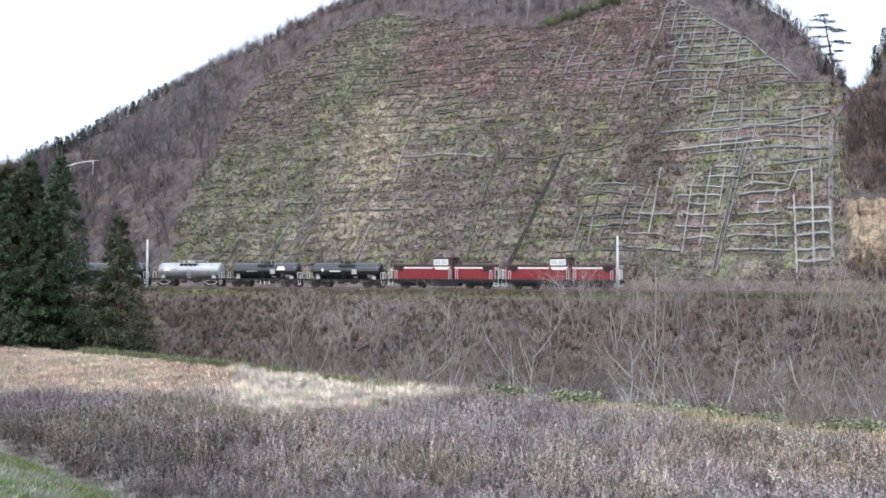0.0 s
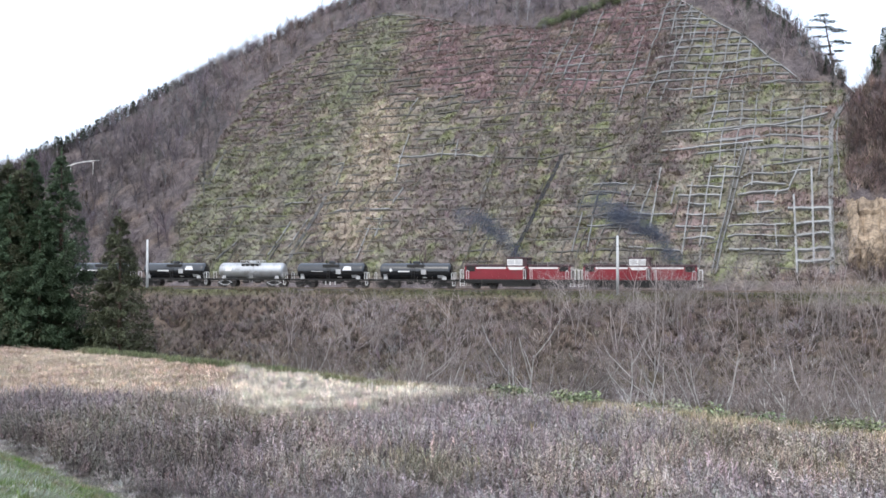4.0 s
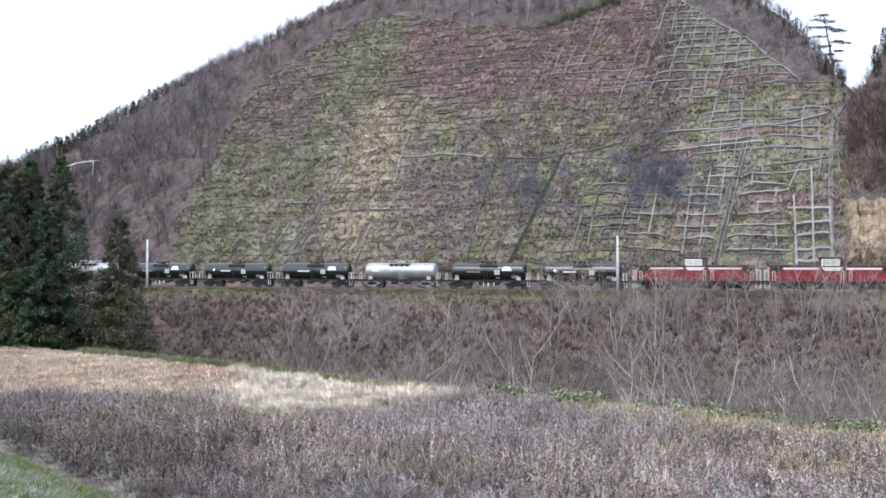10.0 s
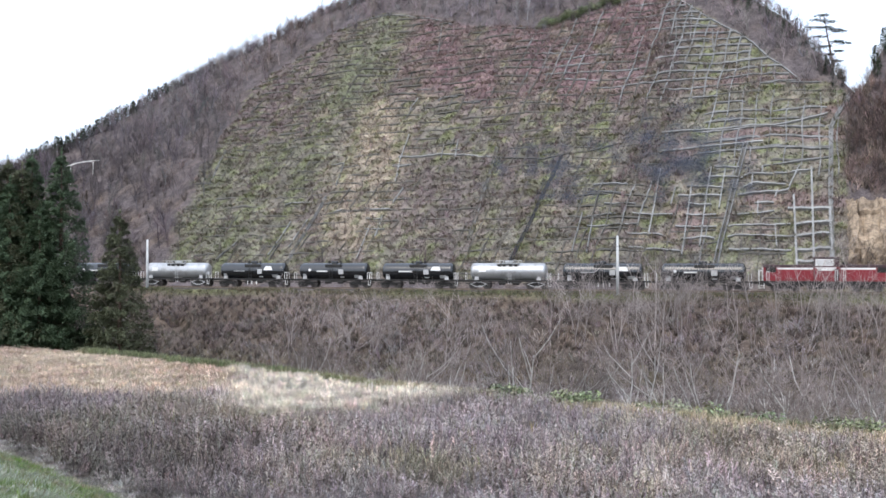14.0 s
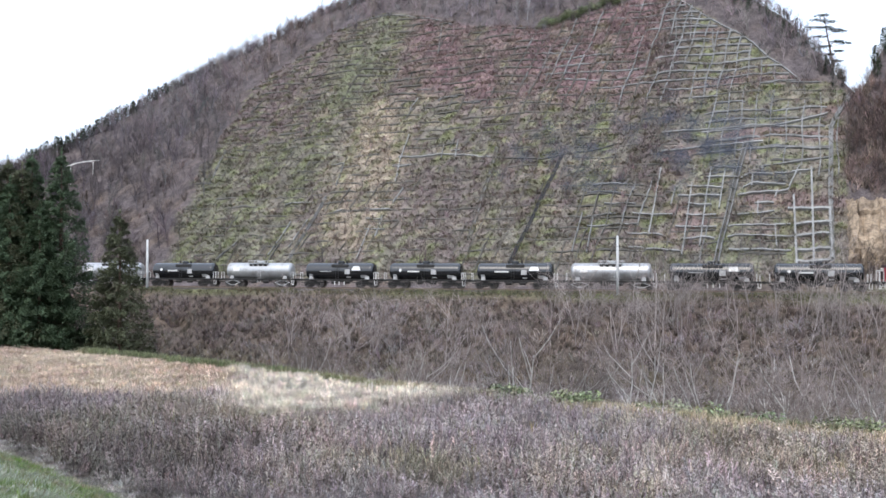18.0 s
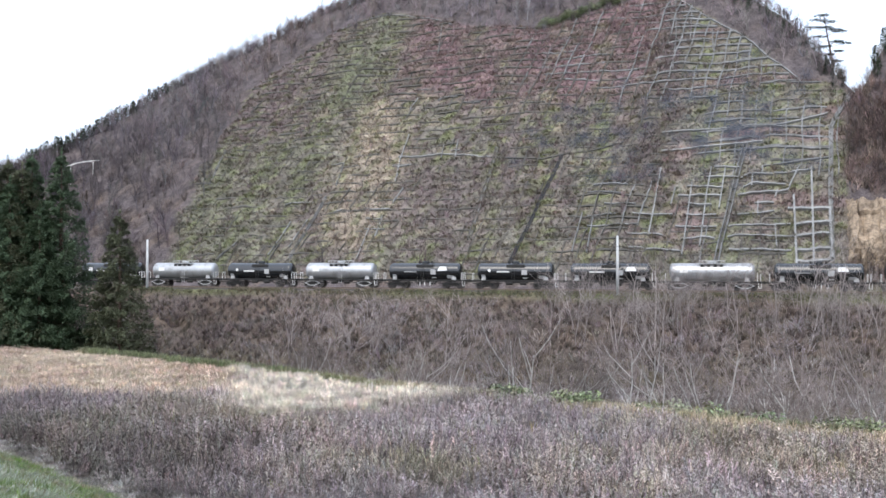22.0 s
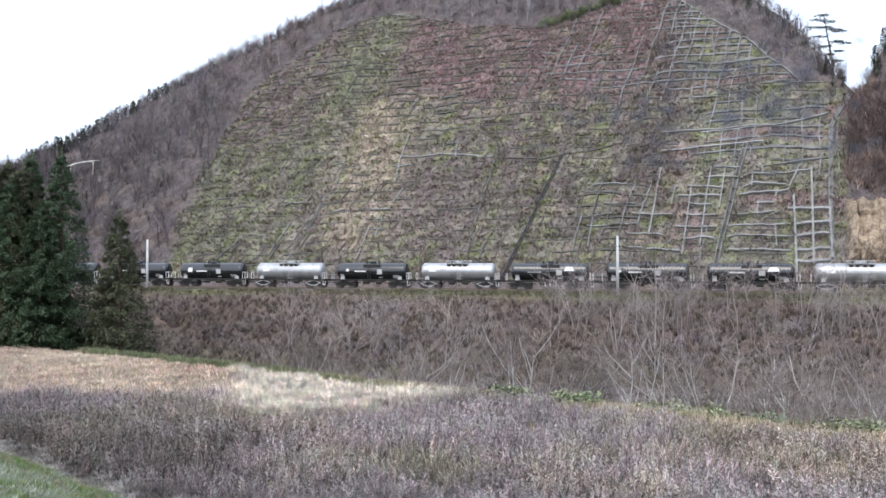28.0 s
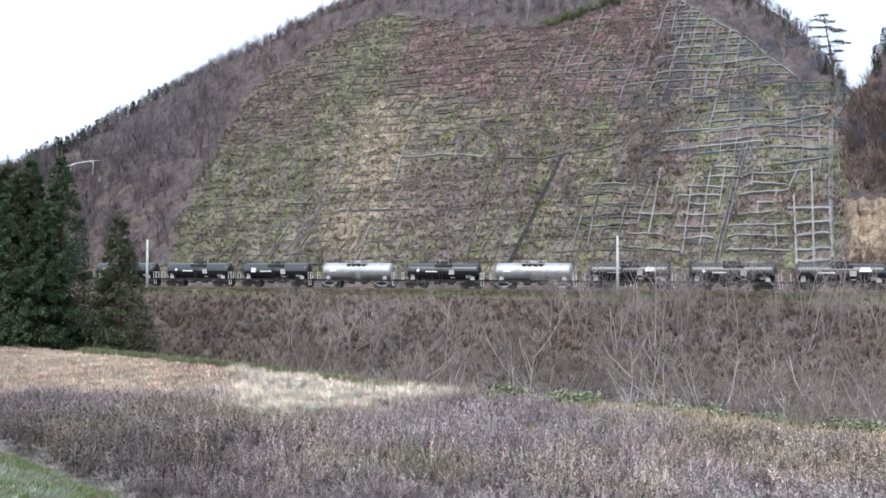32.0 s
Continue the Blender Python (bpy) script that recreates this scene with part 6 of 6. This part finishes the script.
def skyline_pine():
    rnd = np.random.default_rng(811)
    t = tagged(new("pine_tree"), "lone tall pine with flat tiers of needles on the ridge", "tree")
    tr = Strands()
    tr.stem([(0, 0, -1), (-0.3, 0, 4), (-0.9, 0.2, 8), (-1.6, 0, 11), (-2.0, 0, 14.6)], [0.30, 0.26, 0.20, 0.12, 0.05], 7)
    tiers = [(-2.6, 14.4, 1.5), (-3.2, 13.4, 1.7), (-1.0, 13.0, 1.5), (-4.1, 11.6, 2.0), (-1.8, 11.7, 1.6), (0.2, 11.2, 1.7), (1.5, 10.9, 1.5), (-3.0, 9.6, 1.3),
             (0.6, 8.6, 1.4), (2.2, 8.2, 1.5), (-2.0, 7.4, 1.2), (1.0, 6.4, 1.2), (-1.2, 5.6, 1.2), (0.8, 4.2, 1.0)]
    st = Strands()
    for x, z, r in tiers:
        tr.stem([(-0.13 * z, 0, z - 0.9), (x * 0.6 - 0.04 * z, 0, z - 0.35), (x, 0, z)], [0.08, 0.06, 0.03], 4)
        for n in range(90):
            a, k = rnd.random() * 6.28, rnd.random() ** 0.6
            c = np.array((x + 1.25 * r * k * math.cos(a), 0.8 * r * k * math.sin(a), z + 0.10 * rnd.normal() + 0.12 * (1 - k)))
            for j in range(3):
                st.blade(c, c + rnd.normal(0, 0.22, 3) * (1, 1, 0.4) + np.array((0, 0, 0.08)), 0.16, 0, 0.6 + 0.7 * rnd.random())
    arrays_part("trunk", tr.arrays(), M["cedar_bark"], t)
    arrays_part("crown", st.arrays(), M["cedar"], t, (0.035, 0.055, 0.035), "flat tiers of dark needles")
    t.location = stand(87.4, 212.0) + Vector((0, 0, 0.9))


skyline_pine()


# ---------------------------------------------------------------- diesel smoke: loose drifting puffs of soot
def puff_mesh(seed):
    rnd = np.random.default_rng(seed)
    n = 2300
    c = np.clip(rnd.normal(0, 1, (n, 3)), -2, 2) * (0.56, 0.44, 0.40)
    a, b = rnd.normal(0, 1, (n, 3)), rnd.normal(0, 1, (n, 3))
    a *= 0.019 / np.linalg.norm(a, axis=1)[:, None]
    b *= 0.019 / np.linalg.norm(b, axis=1)[:, None]
    v = np.stack([c + a, c + b, c - a - b], 1).reshape(-1, 3)
    return mesh_np("smoke_puff", v, np.arange(n * 3).reshape(-1, 3), M["smoke"])


PUFF_MESHES = [puff_mesh(900 + k) for k in range(8)]
SMOKE = []
for lead, count, first, last in ((0, 84, 0.8, 4.8), (1, 36, 1.2, 4.4)):
    for k in range(count):
        puff = new("smoke_puff", PUFF_MESHES[k % 8])
        tagged(puff, "dark blue-grey puff of diesel smoke above the train", "smoke", "puffs of diesel smoke", "stuff")
        SMOKE.append((puff, TRAIN[lead][1] + (4.5, 1.0)[lead], (4.8, 3.0)[lead], (0.5, 0.9)[lead], first + (last - first) * (k / (count - 1)) ** 0.9, rng.normal(0, 1, 3) * (0.95, 0.5, 0.75), rng.uniform(0, 360)))


# ---------------------------------------------------------------- a white pipe rail in the woods, raised on posts to fit the camera's view
def raised_pipe():
    x0, y0 = hill_xy(-123.3, 128.4)
    bm = bmesh.new()
    path_rod(bm, [(-0.6, -1.6, 1.5), (1.0, -1.5, 2.1), (2.6, -1.4, 2.4), (4.8, -1.3, 2.6)], 0.11, 8)
    rod(bm, (0.0, -1.55, -2.0), (0.0, -1.55, 1.72), 0.07)
    rod(bm, (3.8, -1.35, -2.0), (3.8, -1.35, 2.5), 0.08)
    ob = part("guard_pipe", bm, M["white"])
    ob.location = (x0, y0, float(ground_z(x0, y0)))
    tagged(ob, "short white pipe rail among the woods", "pipe rail")


raised_pipe()


# ---------------------------------------------------------------- what moves
def motions():
    heading = -math.degrees(THETA)
    turn_times = [k * 0.15 for k in range(214)] + [32.0]
    for vehicle, back in TRAIN:
        rows = []
        for k in range(65):
            t = k * 0.5
            at = track_point(travel(t) + back)
            rows.append((t, pose(at.x, at.y, at.z, 0, 0, heading)))
        walk(vehicle, rows)
        for b in vehicle.children:
            for ob in b.children:
                if ob.data == WHEEL_MESH:
                    x = ob.location.x
                    walk(ob, [(t, pose(x, 0, WHEEL_R, 0, math.degrees((travel(t) - TRAVEL[0]) / WHEEL_R), 0)) for t in turn_times])

    for puff, back, fall, rate, born, way, spin in SMOKE:
        spin = (spin - 180) * 0.5
        rows = []
        for k in range(129):
            t = k * 0.25
            at = track_point(travel(min(t, born)) + back, 0.0, 1.85)
            age = t - born
            if age > 0:
                spread = 0.15 + 0.34 * min(age, 5) + 0.13 * max(age - 5, 0)
                at += Vector((-fall * (1 - math.exp(-age * rate)) + 0.65 * age + way[0] * spread * min(age, 1),
                              way[1] * spread * min(age, 1),
                              2.3 * min(age * 1.6, 1) + 4.8 * (1 - math.exp(-age / 2.2)) + 0.45 * age + way[2] * spread * min(age / 2, 1)))
            turn = heading + (spin * (1 - math.exp(-age)) if age > 0 else 0)
            rows.append((t, pose(at.x, at.y, at.z, 0, 0, turn)))
        walk(puff, rows)


motions()
